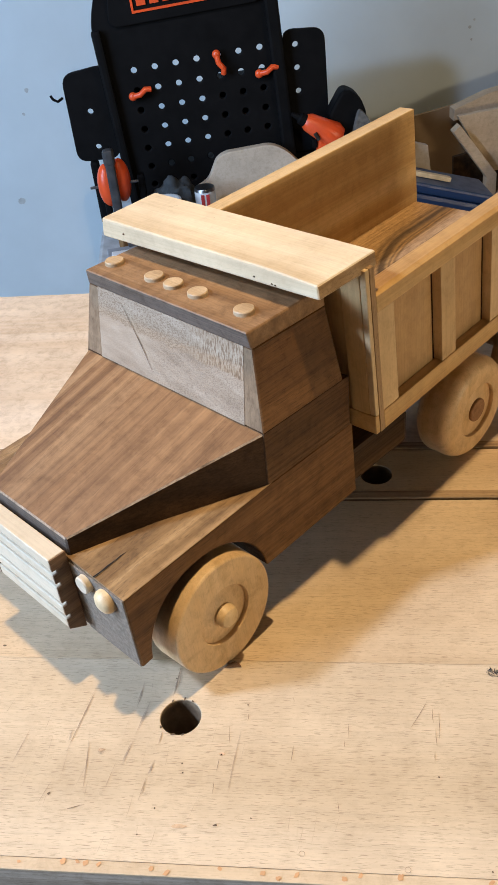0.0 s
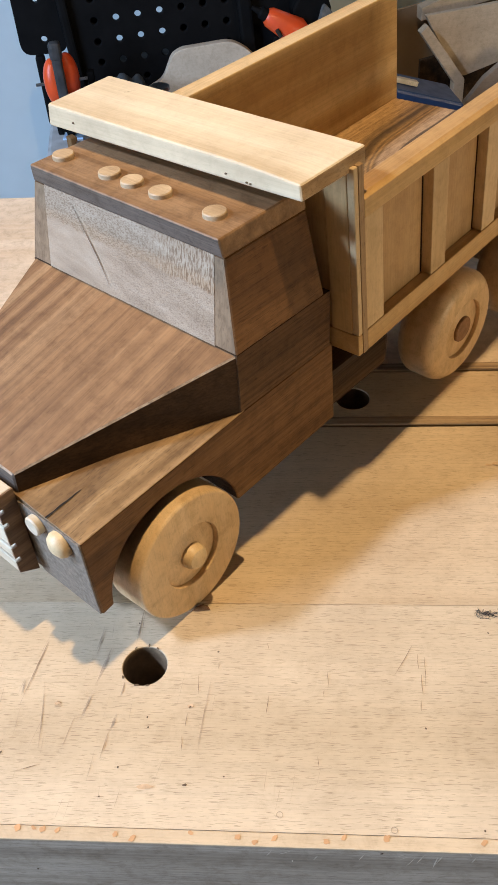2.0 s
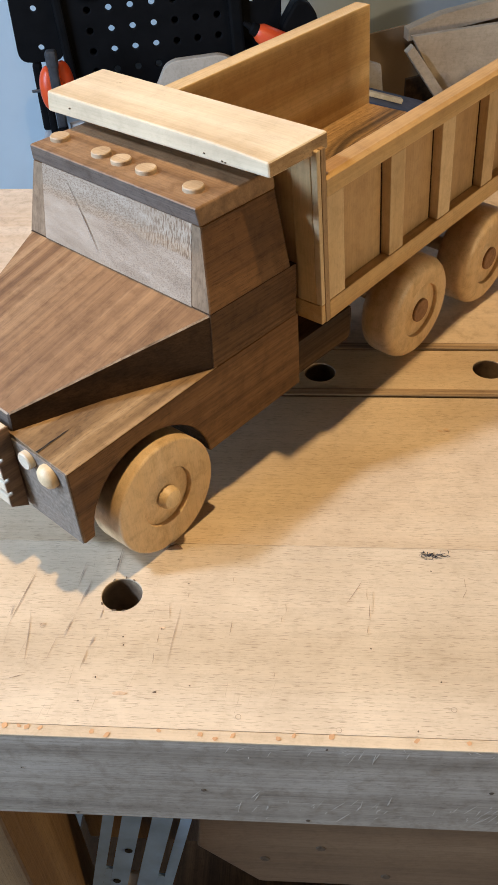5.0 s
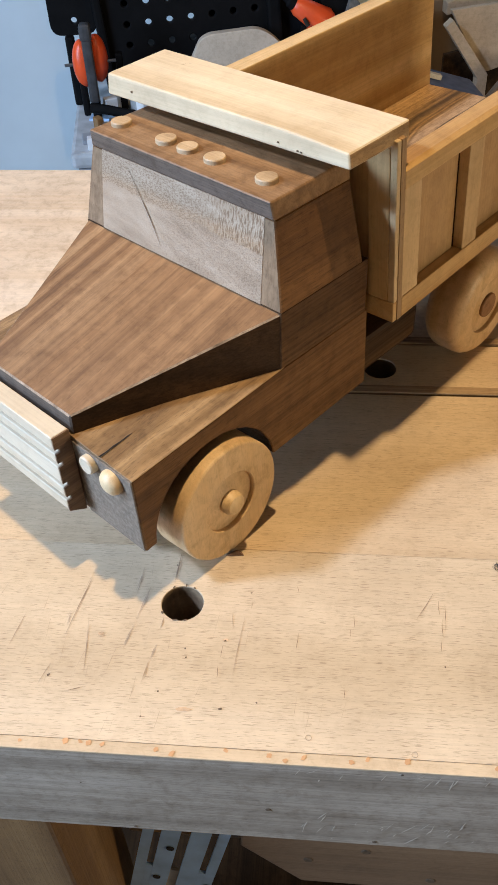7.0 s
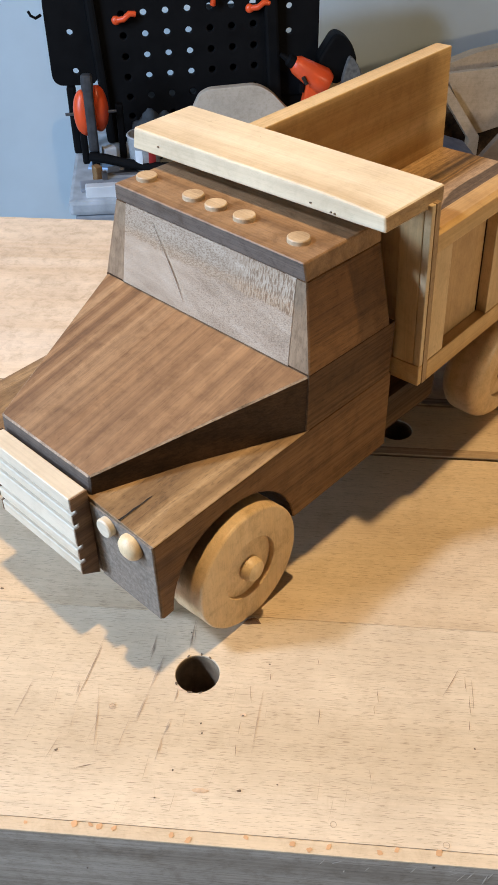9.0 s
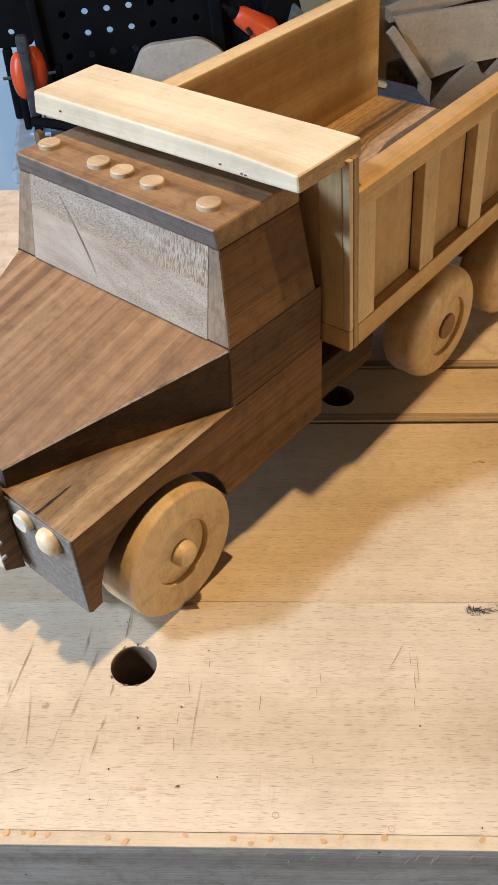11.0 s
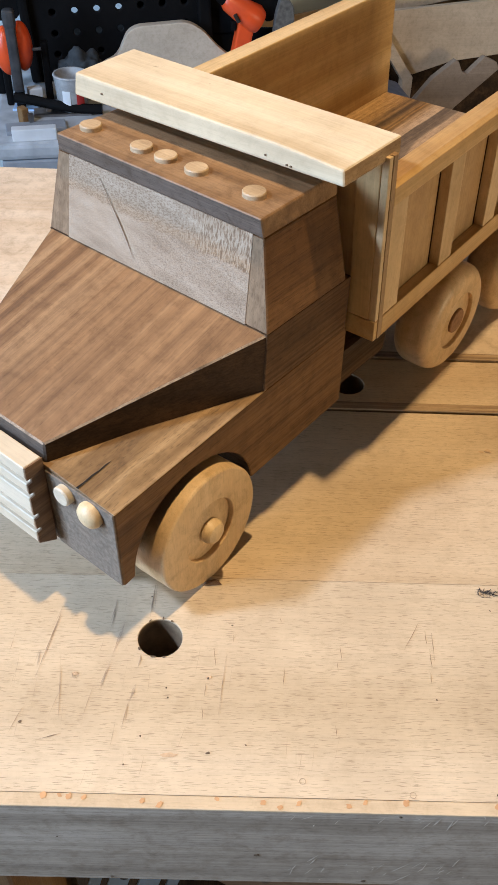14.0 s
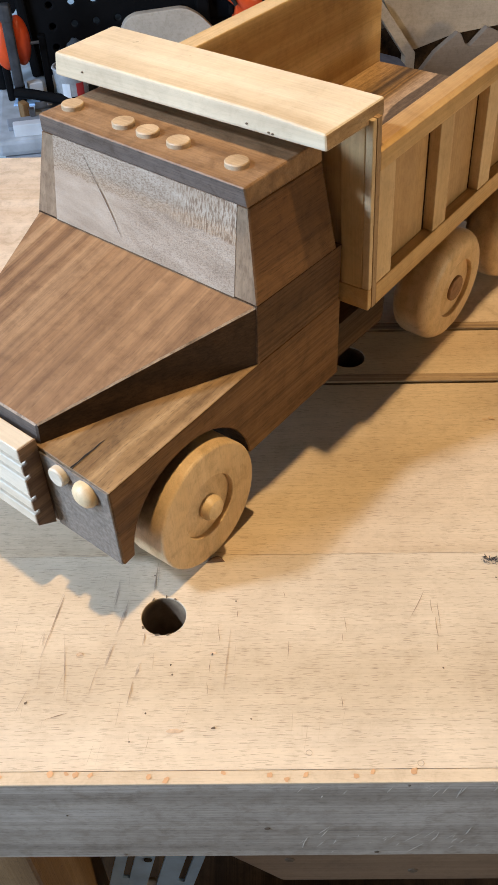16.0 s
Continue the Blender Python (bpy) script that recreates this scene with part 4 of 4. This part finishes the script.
guard_bm.faces.new(rings[0])
guard_bm.faces.new(rings[-1][::-1])
for p, q in zip(rings, rings[1:]):
    for k in range(4):
        guard_bm.faces.new((p[k], p[(k + 1) % 4], q[(k + 1) % 4], q[k]))
for v in guard_bm.verts:
    v.co.x += 0.0018
bmesh.ops.recalc_face_normals(guard_bm, faces=guard_bm.faces)
guard = part("cab_guard", bevelled(guard_bm, 0.0014, 3), [mat_maple, mat_shaded_guard_end], tub, "pale cream board reaching over the cab")
# The guard's ends take a darker tan that holds their shade.
for f in guard.data.polygons:
    f.material_index = 1 if abs(f.normal.x) > 0.85 else 0
for x, y, k, a in ((0.030, -0.020, 0.012, 0.5), (0.034, -0.022, 0.008, 1.4), (0.046, -0.012, 0.004, 0.2), (-0.050, -0.010, 0.006, 0.9), (0.058, -0.006, 0.003, 2.0), (0.012, -0.030, 0.005, -0.4), (-0.020, -0.008, 0.004, 0.3)):
    part("scratch", sliver(x, y, x + k * math.cos(a), y + k * math.sin(a), 0.00014, 0.1834 - 0.0042 * (x + 0.076) / 0.150 + 0.0002), mat_dent, guard)
for x, z in ((0.0490, 0.1732), (0.0380, 0.1745), (-0.0560, 0.1775), (0.0510, 0.1730)):
    part("nick", box(x - 0.0004, x + 0.0004, -0.0388, -0.0380, z - 0.0003, z + 0.0003), mat_dent, guard)
# the hand-built box stands slightly out of true, its top leaning forward
lean = Matrix(((1, 0, 0, 0), (0, 1, -0.045, 0.045 * 0.159), (0, 0, 1, 0), (0, 0, 0, 1)))
for ob in (tub, *tub.children):
    if ob.name.split(".")[0] != "cab_guard":
        ob.data.transform(lean)

# ---- behind the bench: the toy tool stand, boards and boxes ----
def back_thing(name, label, category, x, y, z, turn=0.0, group=""):
    return thing(name, BACK @ pose(x, y, z, 0, 0, turn), label, category, group)


def rounded(points, radius, steps=5):
    """An outline with its corners rounded."""
    out = []
    n = len(points)
    for i in range(n):
        p, a, c = Vector(points[i]), Vector(points[i - 1]), Vector(points[(i + 1) % n])
        r = min(radius, (a - p).length * 0.45, (c - p).length * 0.45)
        s, e = p + (a - p).normalized() * r, p + (c - p).normalized() * r
        for k in range(steps + 1):
            f = k / steps
            out.append(tuple((s * (1 - f) + p * f) * (1 - f) + (p * (1 - f) + e * f) * f))
    return out


def pierced(outline, holes, thick, bevel=0.0):
    """A flat plate in x and z with round holes (x, z, radius) right through it, its front at y 0."""
    cu = bpy.data.curves.new("outline", "CURVE")
    cu.dimensions, cu.fill_mode, cu.extrude, cu.bevel_depth = "2D", "BOTH", thick / 2 - bevel, bevel
    for pts in [outline] + [[(x + r * math.cos(2 * math.pi * k / 20), z + r * math.sin(2 * math.pi * k / 20)) for k in range(20)] for x, z, r in holes]:
        sp = cu.splines.new("POLY")
        sp.points.add(len(pts) - 1)
        for q, p in zip(sp.points, pts):
            q.co = (p[0], p[1], 0, 1)
        sp.use_cyclic_u = True
    ob = bpy.data.objects.new("outline", cu)
    me = bpy.data.meshes.new_from_object(ob)
    bm = bmesh.new()
    bm.from_mesh(me)
    bpy.data.objects.remove(ob)
    bpy.data.curves.remove(cu)
    bpy.data.meshes.remove(me)
    bmesh.ops.remove_doubles(bm, verts=bm.verts, dist=1e-6)
    for v in bm.verts:
        v.co = Vector((v.co.x, v.co.z + thick / 2, v.co.y))
    return bm


TABLE = -0.195
stand = back_thing("tool_stand", "black plastic tool stand with a pegboard back", "tool stand", 0, 0, 0)
holes = [(-0.1015 + 0.0437 * i - 0.0012 * j, 0.1025 - 0.0397 * j, 0.0086) for i in range(7) for j in range(7) if i > 0 or j < 8]
board = part("pegboard", pierced(rounded([(-0.166, TABLE), (0.205, TABLE), (0.205, 0.300), (-0.125, 0.300), (-0.166, 0.200)], 0.03), holes, 0.012, 0.002), mat_black, stand, "black pegboard with rows of round holes")
board.matrix_local = pose(0, 0, 0, 0, -3.4, 0)
part("left_rib", box(-0.169, -0.150, -0.016, -0.0005, TABLE + 0.012, 0.19, 0.006), mat_black, board)
part("right_rib", box(0.180, 0.208, -0.016, -0.0005, TABLE + 0.012, 0.29, 0.006), mat_black, board)
part("sign_panel", pierced(rounded([(-0.130, 0.190), (0.178, 0.190), (0.178, 0.296), (-0.110, 0.296)], 0.02), [], 0.008, 0.002), mat_black, board).location = (0, -0.009, 0)
frame_bm = joined(box(-0.080, 0.110, -0.012, -0.0095, 0.2080, 0.2125), box(-0.080, -0.0755, -0.012, -0.0095, 0.2130, 0.2600), box(0.1055, 0.110, -0.012, -0.0095, 0.2130, 0.2600))
part("sign_frame", frame_bm, mat_orange, board, "orange sign outline")
for i in range(6):
    part("sign_bar", box(-0.068 + 0.026 * i, -0.050 + 0.026 * i, -0.012, -0.0095, 0.2200, 0.2420), mat_orange, board)
left = pierced(rounded([(-0.256, -0.075), (-0.166, -0.075), (-0.166, 0.112), (-0.256, 0.100)], 0.022), [(-0.2115, 0.0250, 0.0082), (-0.2085, -0.0490, 0.0082)], 0.012, 0.002)
part("left_wing", left, mat_black, stand).location = (0, 0.006, 0)
right = pierced(rounded([(0.204, -0.110), (0.292, -0.110), (0.288, 0.132), (0.204, 0.136)], 0.022), [(0.2285, 0.1080, 0.0082), (0.2300, 0.0625, 0.0082), (0.2305, 0.0160, 0.0082)], 0.012, 0.002)
part("right_wing", right, mat_black, stand).location = (0, 0.006, 0)
# Black boxes added behind the board only to make some holes dark.
part("backing_box", box(0.045, 0.200, 0.030, 0.120, TABLE, 0.046, 0.006), mat_black, stand)
part("backing_box", box(-0.150, 0.044, 0.030, 0.120, TABLE, -0.120, 0.006), mat_black, stand)
part("backing_box", box(-0.150, -0.082, 0.030, 0.120, -0.124, 0.060, 0.006), mat_black, stand)
part("side_hook", tube([(-0.262, 0.0, 0.060), (-0.272, -0.008, 0.056), (-0.280, -0.012, 0.062), (-0.284, -0.012, 0.070)], 0.0028), mat_black, stand)
part("post", box(-0.226, -0.208, -0.060, -0.040, TABLE, -0.060, 0.005), mat_black, stand)
part("post", box(-0.130, -0.116, -0.100, -0.080, TABLE, -0.085, 0.004), mat_black, stand)
part("post", box(-0.205, -0.192, -0.120, -0.100, TABLE, -0.085, 0.004), mat_black, stand)
part("tray", box(-0.226, 0.335, -0.300, 0.140, TABLE - 0.030, TABLE, 0.008), mat_tray, stand, "pale grey dusty tray top")
part("tray_front", box(-0.216, 0.327, -0.296, -0.272, -0.720, TABLE - 0.0302, 0.006), mat_grey, stand)
part("cupboard", box(-0.210, 0.320, -0.2715, 0.130, -0.725, TABLE - 0.0302, 0.006), mat_grey, stand)


def peg_hook(x, z, turn):
    """An orange peg with a ball head and a bent tongue."""
    ob = back_thing("pegboard_hook", "orange plastic hook on the pegboard", "hook", x, -0.004, z, 0, "orange pegboard hooks")
    head = bmesh.new()
    bmesh.ops.create_uvsphere(head, u_segments=14, v_segments=8, radius=0.0088)
    for v in head.verts:
        v.co.y = v.co.y * 0.8 - 0.007
    a = radians(turn)
    run = [(0, -0.007, 0), (0.016 * math.cos(a), -0.012, 0.016 * math.sin(a)), (0.030 * math.cos(a + 0.25), -0.012, 0.030 * math.sin(a + 0.25)), (0.040 * math.cos(a + 0.1), -0.008, 0.040 * math.sin(a + 0.1))]
    smoothed(part("head", head, mat_orange, ob), 60)
    smoothed(part("tongue", tube(run, 0.0058), mat_orange, ob), 60)


peg_hook(-0.1170, 0.0490, 10)
peg_hook(0.0640, 0.1110, -80)
peg_hook(0.1480, 0.0640, 8)

# the orange clamp
clamp = back_thing("spring_clamp", "orange and grey clamp tool standing on the tray", "clamp", -0.178, -0.110, -0.087)
for side in (-1, 1):
    bm = bmesh.new()
    bmesh.ops.create_uvsphere(bm, u_segments=20, v_segments=14, radius=1)
    for v in bm.verts:
        v.co = Vector((side * 0.0150 + v.co.x * 0.020, v.co.y * 0.022, v.co.z * 0.045 - 0.004 + side * 0.004))
    smoothed(part("jaw_cover", bm, mat_orange, clamp), 60)
part("bar", box(-0.0095, 0.0095, -0.034, -0.016, -0.075, 0.052, 0.006, 3), mat_dark_steel, clamp, "dark grey steel bar")
part("pad", box(-0.0115, 0.0115, -0.036, -0.010, 0.040, 0.072, 0.008, 3), mat_dark_steel, clamp)
part("spindle", tube([(-0.050, -0.005, -0.008), (0.050, -0.005, -0.004)], 0.003), mat_steel, clamp)
part("foot", box(-0.008, 0.008, -0.030, 0.005, TABLE + 0.087, -0.0755, 0.004), mat_black, clamp)

# the toy drill and what hangs behind it
drill = back_thing("toy_drill", "orange plastic toy drill hung on the stand", "drill", 0.262, -0.050, -0.048)
smoothed(part("motor_body", lathe([(-0.034, 0), (-0.034, 0.014), (-0.026, 0.019), (0.010, 0.024), (0.036, 0.028), (0.050, 0.022), (0.056, 0)], "x", 24), mat_orange, drill), 50).rotation_euler = (0, radians(32), 0)
smoothed(part("chuck", lathe([(-0.066, 0), (-0.066, 0.004), (-0.050, 0.007), (-0.046, 0.012), (-0.0345, 0.013), (-0.0345, 0)], "x", 18), mat_black, drill)).rotation_euler = (0, radians(32), 0)
part("handle", prism(rounded([(0.000, -0.014), (0.030, -0.030), (0.014, -0.110), (-0.020, -0.110)], 0.010), "y", -0.015, 0.015, 0.004), mat_orange, drill)
part("trigger", box(-0.016, -0.006, -0.006, 0.006, -0.040, -0.022, 0.002), mat_black, drill)
part("vent", tube([(-0.012, -0.0225, -0.004), (-0.004, -0.0240, -0.018)], 0.004), mat_dark, drill)
mask = back_thing("work_goggles", "black work goggles with a grey strap hanging behind the drill", "goggles", 0.330, -0.010, -0.045)
part("lens_frame", prism(rounded([(-0.048, 0.010), (-0.012, 0.068), (0.022, 0.050), (0.040, 0.004), (-0.006, -0.040)], 0.018), "y", -0.030, 0.020, 0.006), mat_black, mask)
part("strap", prism(rounded([(0.018, 0.030), (0.042, 0.000), (0.046, -0.080), (0.000, -0.090), (0.004, -0.020)], 0.016), "y", -0.050, -0.0305, 0.006), mat_mesh, mask, "grey woven strap")
part("cable", tube([(-0.060, -0.036, -0.060), (-0.040, -0.040, -0.085), (-0.010, -0.040, -0.110)], 0.0022), mat_white, mask)
part("bracket", box(-0.140, 0.040, 0.0205, 0.030, -0.110, -0.060, 0.003), mat_black, mask)

# the pale cut-out blank
blank = back_thing("cutout_blank", "pale board cut to a vehicle outline, leaning on the stand", "wooden blank", 0.0, -0.035, 0.0)
shape = rounded([(-0.020, TABLE), (-0.020, -0.150), (0.016, -0.135), (0.040, -0.088), (0.060, -0.078), (0.160, -0.072), (0.190, -0.088), (0.225, -0.125), (0.260, -0.150), (0.260, TABLE)], 0.016)
part("panel", prism(shape, "y", -0.010, 0.010, 0.0025), mat_mdf, blank)

# clutter on the tray
tub_pot = back_thing("plastic_tub", "clear plastic tub with a red and white label on the tray", "tub", -0.078, -0.150, TABLE)
smoothed(part("pot", lathe([(0, 0), (0, 0.027), (0.004, 0.029), (0.066, 0.033), (0.068, 0.0345), (0.070, 0.033), (0.070, 0.030), (0.012, 0.026), (0.012, 0)], "z", 32), mat_tub, tub_pot))
for a in (-112, -62):
    patch = prism([(0.0318 * math.cos(radians(a + k)), 0.0318 * math.sin(radians(a + k))) for k in range(-14, 15, 4)] + [(0.0295 * math.cos(radians(a + k)), 0.0295 * math.sin(radians(a + k))) for k in range(14, -15, -4)], "z", 0.014, 0.046)
    part("label_patch", patch, mat_red_label if a > -90 else mat_white, tub_pot, "red label patch" if a > -90 else "white label patch")
tin = back_thing("paint_tin", "small steel tin with a red and white label", "tin", 0.006, -0.110, TABLE)
tin.scale = (0.6, 0.6, 0.6)
smoothed(part("can", lathe([(0, 0), (0, 0.034), (0.003, 0.036), (0.118, 0.036), (0.121, 0.034), (0.121, 0)], "z", 32), mat_steel, tin))
part("label", lathe([(0.020, 0.0365), (0.110, 0.0365)], "z", 32), mat_white, tin, "white paper label")
for i in range(2):
    part("label_patch", box(-0.016 + 0.018 * i, -0.004 + 0.018 * i, -0.0385, -0.0330, 0.060, 0.104), mat_red_label, tin, "red label patch")
plane_tool = back_thing("block_plane", "black handled lever lying on the tray", "hand tool", -0.125, -0.165, TABLE)
part("handle", tube([(-0.062, 0.010, 0.030), (-0.030, 0.004, 0.026), (0.010, -0.004, 0.018), (0.060, -0.012, 0.012), (0.100, -0.018, 0.012)], 0.0095), mat_black, plane_tool)
part("sole", box(-0.030, 0.080, -0.018, 0.016, 0.000, 0.006, 0.002), mat_steel, plane_tool)
part("post", box(-0.006, 0.004, -0.005, 0.005, 0.0062, 0.016, 0.001), mat_steel, plane_tool)
scraps = [("wood_block", "small brown wood offcut", -0.172, -0.205, 0.014, 0.020, 0.030, mat_pine_leg, 30), ("white_box", "white plastic box", -0.152, -0.278, 0.080, 0.020, 0.022, mat_white, 2), ("grey_box", "grey plastic case", -0.150, -0.235, 0.110, 0.040, 0.008, mat_grey, 6), ("white_wedge", "small white plastic wedge", -0.150, -0.118, 0.026, 0.020, 0.034, mat_white, 20), ("steel_plate", "bright steel plate", -0.168, -0.130, 0.050, 0.040, 0.004, mat_zinc, -8), ("steel_screw_box", "shiny steel fitting", -0.158, -0.220, 0.010, 0.010, 0.016, mat_steel, 15)]
for name, label, x, y, w, d, h, material, turn in scraps:
    ob = part(name, box(-w / 2, w / 2, -d / 2, d / 2, 0, h, 0.002), material)
    ob.matrix_world = BACK @ pose(x, y, TABLE + (0.0082 if name == "steel_screw_box" else 0), 0, 0, turn)
    tagged(ob, label + " on the tray", "clutter")
rag = bmesh.new()
bmesh.ops.create_icosphere(rag, subdivisions=4, radius=1)
for v in rag.verts:
    k = 1 + 0.35 * noise.noise(v.co * 2.3) + 0.15 * noise.noise(v.co * 6)
    v.co = Vector((v.co.x * 0.055 * k, v.co.y * 0.035 * k, max(-0.035, v.co.z * 0.052 * k) + 0.035))
rag_ob = smoothed(part("rag", rag, mat_rag), 80)
rag_ob.matrix_world = BACK @ pose(-0.055, -0.085, TABLE + 0.0005)
rag_ob.scale = (0.85, 0.9, 1.0)
tagged(rag_ob, "crumpled grey-blue rag on the tray", "rag")
for i, (x, z, r) in enumerate(((-0.514, -0.332, 0.010), (-0.428, -0.038, 0.006), (-0.450, -0.098, 0.004), (0.773, 0.003, 0.003), (0.762, -0.014, 0.004), (0.768, -0.045, 0.003))):
    smudge = part("smudge", speck(0, 0, r * 1.2, r, 0.0, 16, i), mat_smudge)
    smudge.matrix_world = BACK @ pose(x, 0.549, z, 90, 0, 0)
    tagged(smudge, "faint dark smudge on the painted wall", "stain", kind="structure")


# boards and offcuts beside the stand
rack = back_thing("timber_shelf", "rough low shelf stacked with timber offcuts", "shelf", 0.95, 0.20, -0.560)
part("top", box(-0.380, 0.700, -0.330, 0.330, -0.030, 0.0, 0.004), mat_scrap, rack)
for x in (-0.34, 0.64):
    for y in (-0.29, 0.27):
        part("leg", box(x - 0.025, x + 0.025, y, y + 0.04, FLOOR + 0.1539 + 0.560, -0.0302, 0.003), mat_scrap, rack)


def leaning(name, label, category, points, y, lean, thick, material, bevel=0.002):
    """A flat piece drawn by its outline, tipped back; its foot rests on the shelf."""
    low = min(p[1] for p in points)
    ob = part(name, prism([(p[0], p[1] - low) for p in points], "y", 0, thick, bevel), material)
    ob.matrix_world = BACK @ pose(0, y, low, -lean, 0, 0)
    return tagged(ob, label, category, "timber offcuts")


leaning("brown_panel", "brown hardboard panel standing against the wall", "panel", [(0.390, -0.5595), (0.390, -0.225), (1.300, -0.080), (1.300, -0.5595)], 0.42, 2, 0.012, mat_card)
leaning("long_board", "long sawn board leaning over the offcuts", "board", [(0.674, -0.196), (0.674, -0.167), (0.760, -0.137), (1.300, -0.040), (1.300, -0.5595), (1.260, -0.5595), (1.260, -0.098), (0.764, -0.178)], 0.34, 3, 0.045, mat_scrap)
leaning("wide_board", "wide pale plywood offcut standing on edge", "board", [(0.660, -0.160), (1.250, -0.115), (1.250, -0.5595), (1.150, -0.5595), (1.150, -0.243), (1.031, -0.260), (0.862, -0.278), (0.767, -0.306), (0.744, -0.304)], 0.25, 4, 0.020, mat_scrap)
leaning("board_edge", "stacked grey-brown board edges beside the plywood", "board", [(0.632, -0.180), (0.649, -0.165), (0.748, -0.294), (0.748, -0.5595), (0.722, -0.5595), (0.722, -0.302)], 0.20, 3, 0.030, mat_scrap)
# This board is added to darken the gap between the offcuts.
leaning("dark_board", "added dark board filling the gap behind the plywood offcut", "board", [(0.665, -0.5595), (0.665, -0.275), (1.140, -0.200), (1.140, -0.5595)], 0.30, 3, 0.015, mat_dark_walnut)
leaning("notched_board", "grey-brown notched offcut leaning on the shelf", "board", [(0.600, -0.5595), (0.640, -0.420), (0.707, -0.322), (0.758, -0.258), (0.809, -0.219), (0.817, -0.223), (0.830, -0.247), (0.842, -0.251), (0.880, -0.213), (0.913, -0.227), (0.920, -0.243), (0.823, -0.329), (0.760, -0.420), (0.720, -0.5595)], 0.09, 4, 0.020, mat_offcut)
leaning("short_board", "short pale offcut behind the blue case", "board", [(0.440, -0.5595), (0.440, -0.130), (0.538, -0.164), (0.546, -0.225), (0.546, -0.5595)], 0.08, 3, 0.018, mat_mdf)
case = back_thing("blue_case", "dark blue plastic tool case with a sloping lid", "tool case", 0, 0, 0)
part("shell", prism([(0.400, -0.5595), (0.400, -0.190), (0.650, -0.268), (0.640, -0.5595)], "y", -0.060, 0.060, 0.010), mat_blue, case)
part("lid", prism([(0.398, -0.189), (0.398, -0.166), (0.478, -0.190), (0.652, -0.244), (0.654, -0.267)], "y", -0.062, 0.062, 0.006), mat_blue, case)
stick = part("wood_strip", box(-0.060, 0.062, -0.008, 0.008, 0.0, 0.010, 0.001), mat_birch)
stick.matrix_world = BACK @ pose(0.500, -0.010, -0.1958, 0, 17.2, 0)
tagged(stick, "pale wood strip lying on the blue case", "wood strip")
for x, y, turn in ((0.88, 0.06, 20), (0.80, 0.10, -35), (0.98, 0.04, 60)):
    ob = part("dark_offcut", box(-0.06, 0.06, -0.02, 0.02, 0, 0.05, 0.003), mat_dark_walnut)
    ob.matrix_world = BACK @ pose(x, y - 0.24, -0.5595, 0, 0, turn)
    tagged(ob, "dark brown offcut on the timber shelf", "offcut", "dark offcuts")

# under the bench: the slotted blue steel rail
rail = thing("steel_rail", BENCH @ pose(0, 0, -0.297, 0, 12, 0) @ pose(0, 0, 0.297), "blue-grey slotted steel rail leaning under the bench", "steel rail")
for u, slot in ((-0.001, -0.004), (0.035, 0.0385)):
    w = 0.0285
    left, right = box(u - w / 2, slot - 0.0028, -0.064, -0.0615, -0.880, -0.10), box(slot + 0.0028, u + w / 2, -0.064, -0.0615, -0.880, -0.10)
    webs = [box(slot - 0.0027, slot + 0.0027, -0.064, -0.0615, a, b) for a, b in ((-0.880, -0.600), (-0.520, -0.378), (-0.200, -0.170))]
    part("channel", joined(left, right, *webs), mat_zinc, rail, "slotted steel channel")
part("cross_plate", box(0.0065, 0.0295, -0.0612, -0.058, -0.47, -0.388, 0.001), mat_scrap, rail, "pale wooden packing between the channels")
for u, z in ((0.0085, -0.338), (0.0040, -0.398), (0.046, -0.402)):
    part("bolt", lathe([(-0.0650, 0), (-0.0650, 0.0030), (-0.0642, 0.0032), (-0.0642, 0)], "y", 12, (u, 0, z)), mat_dark, rail)
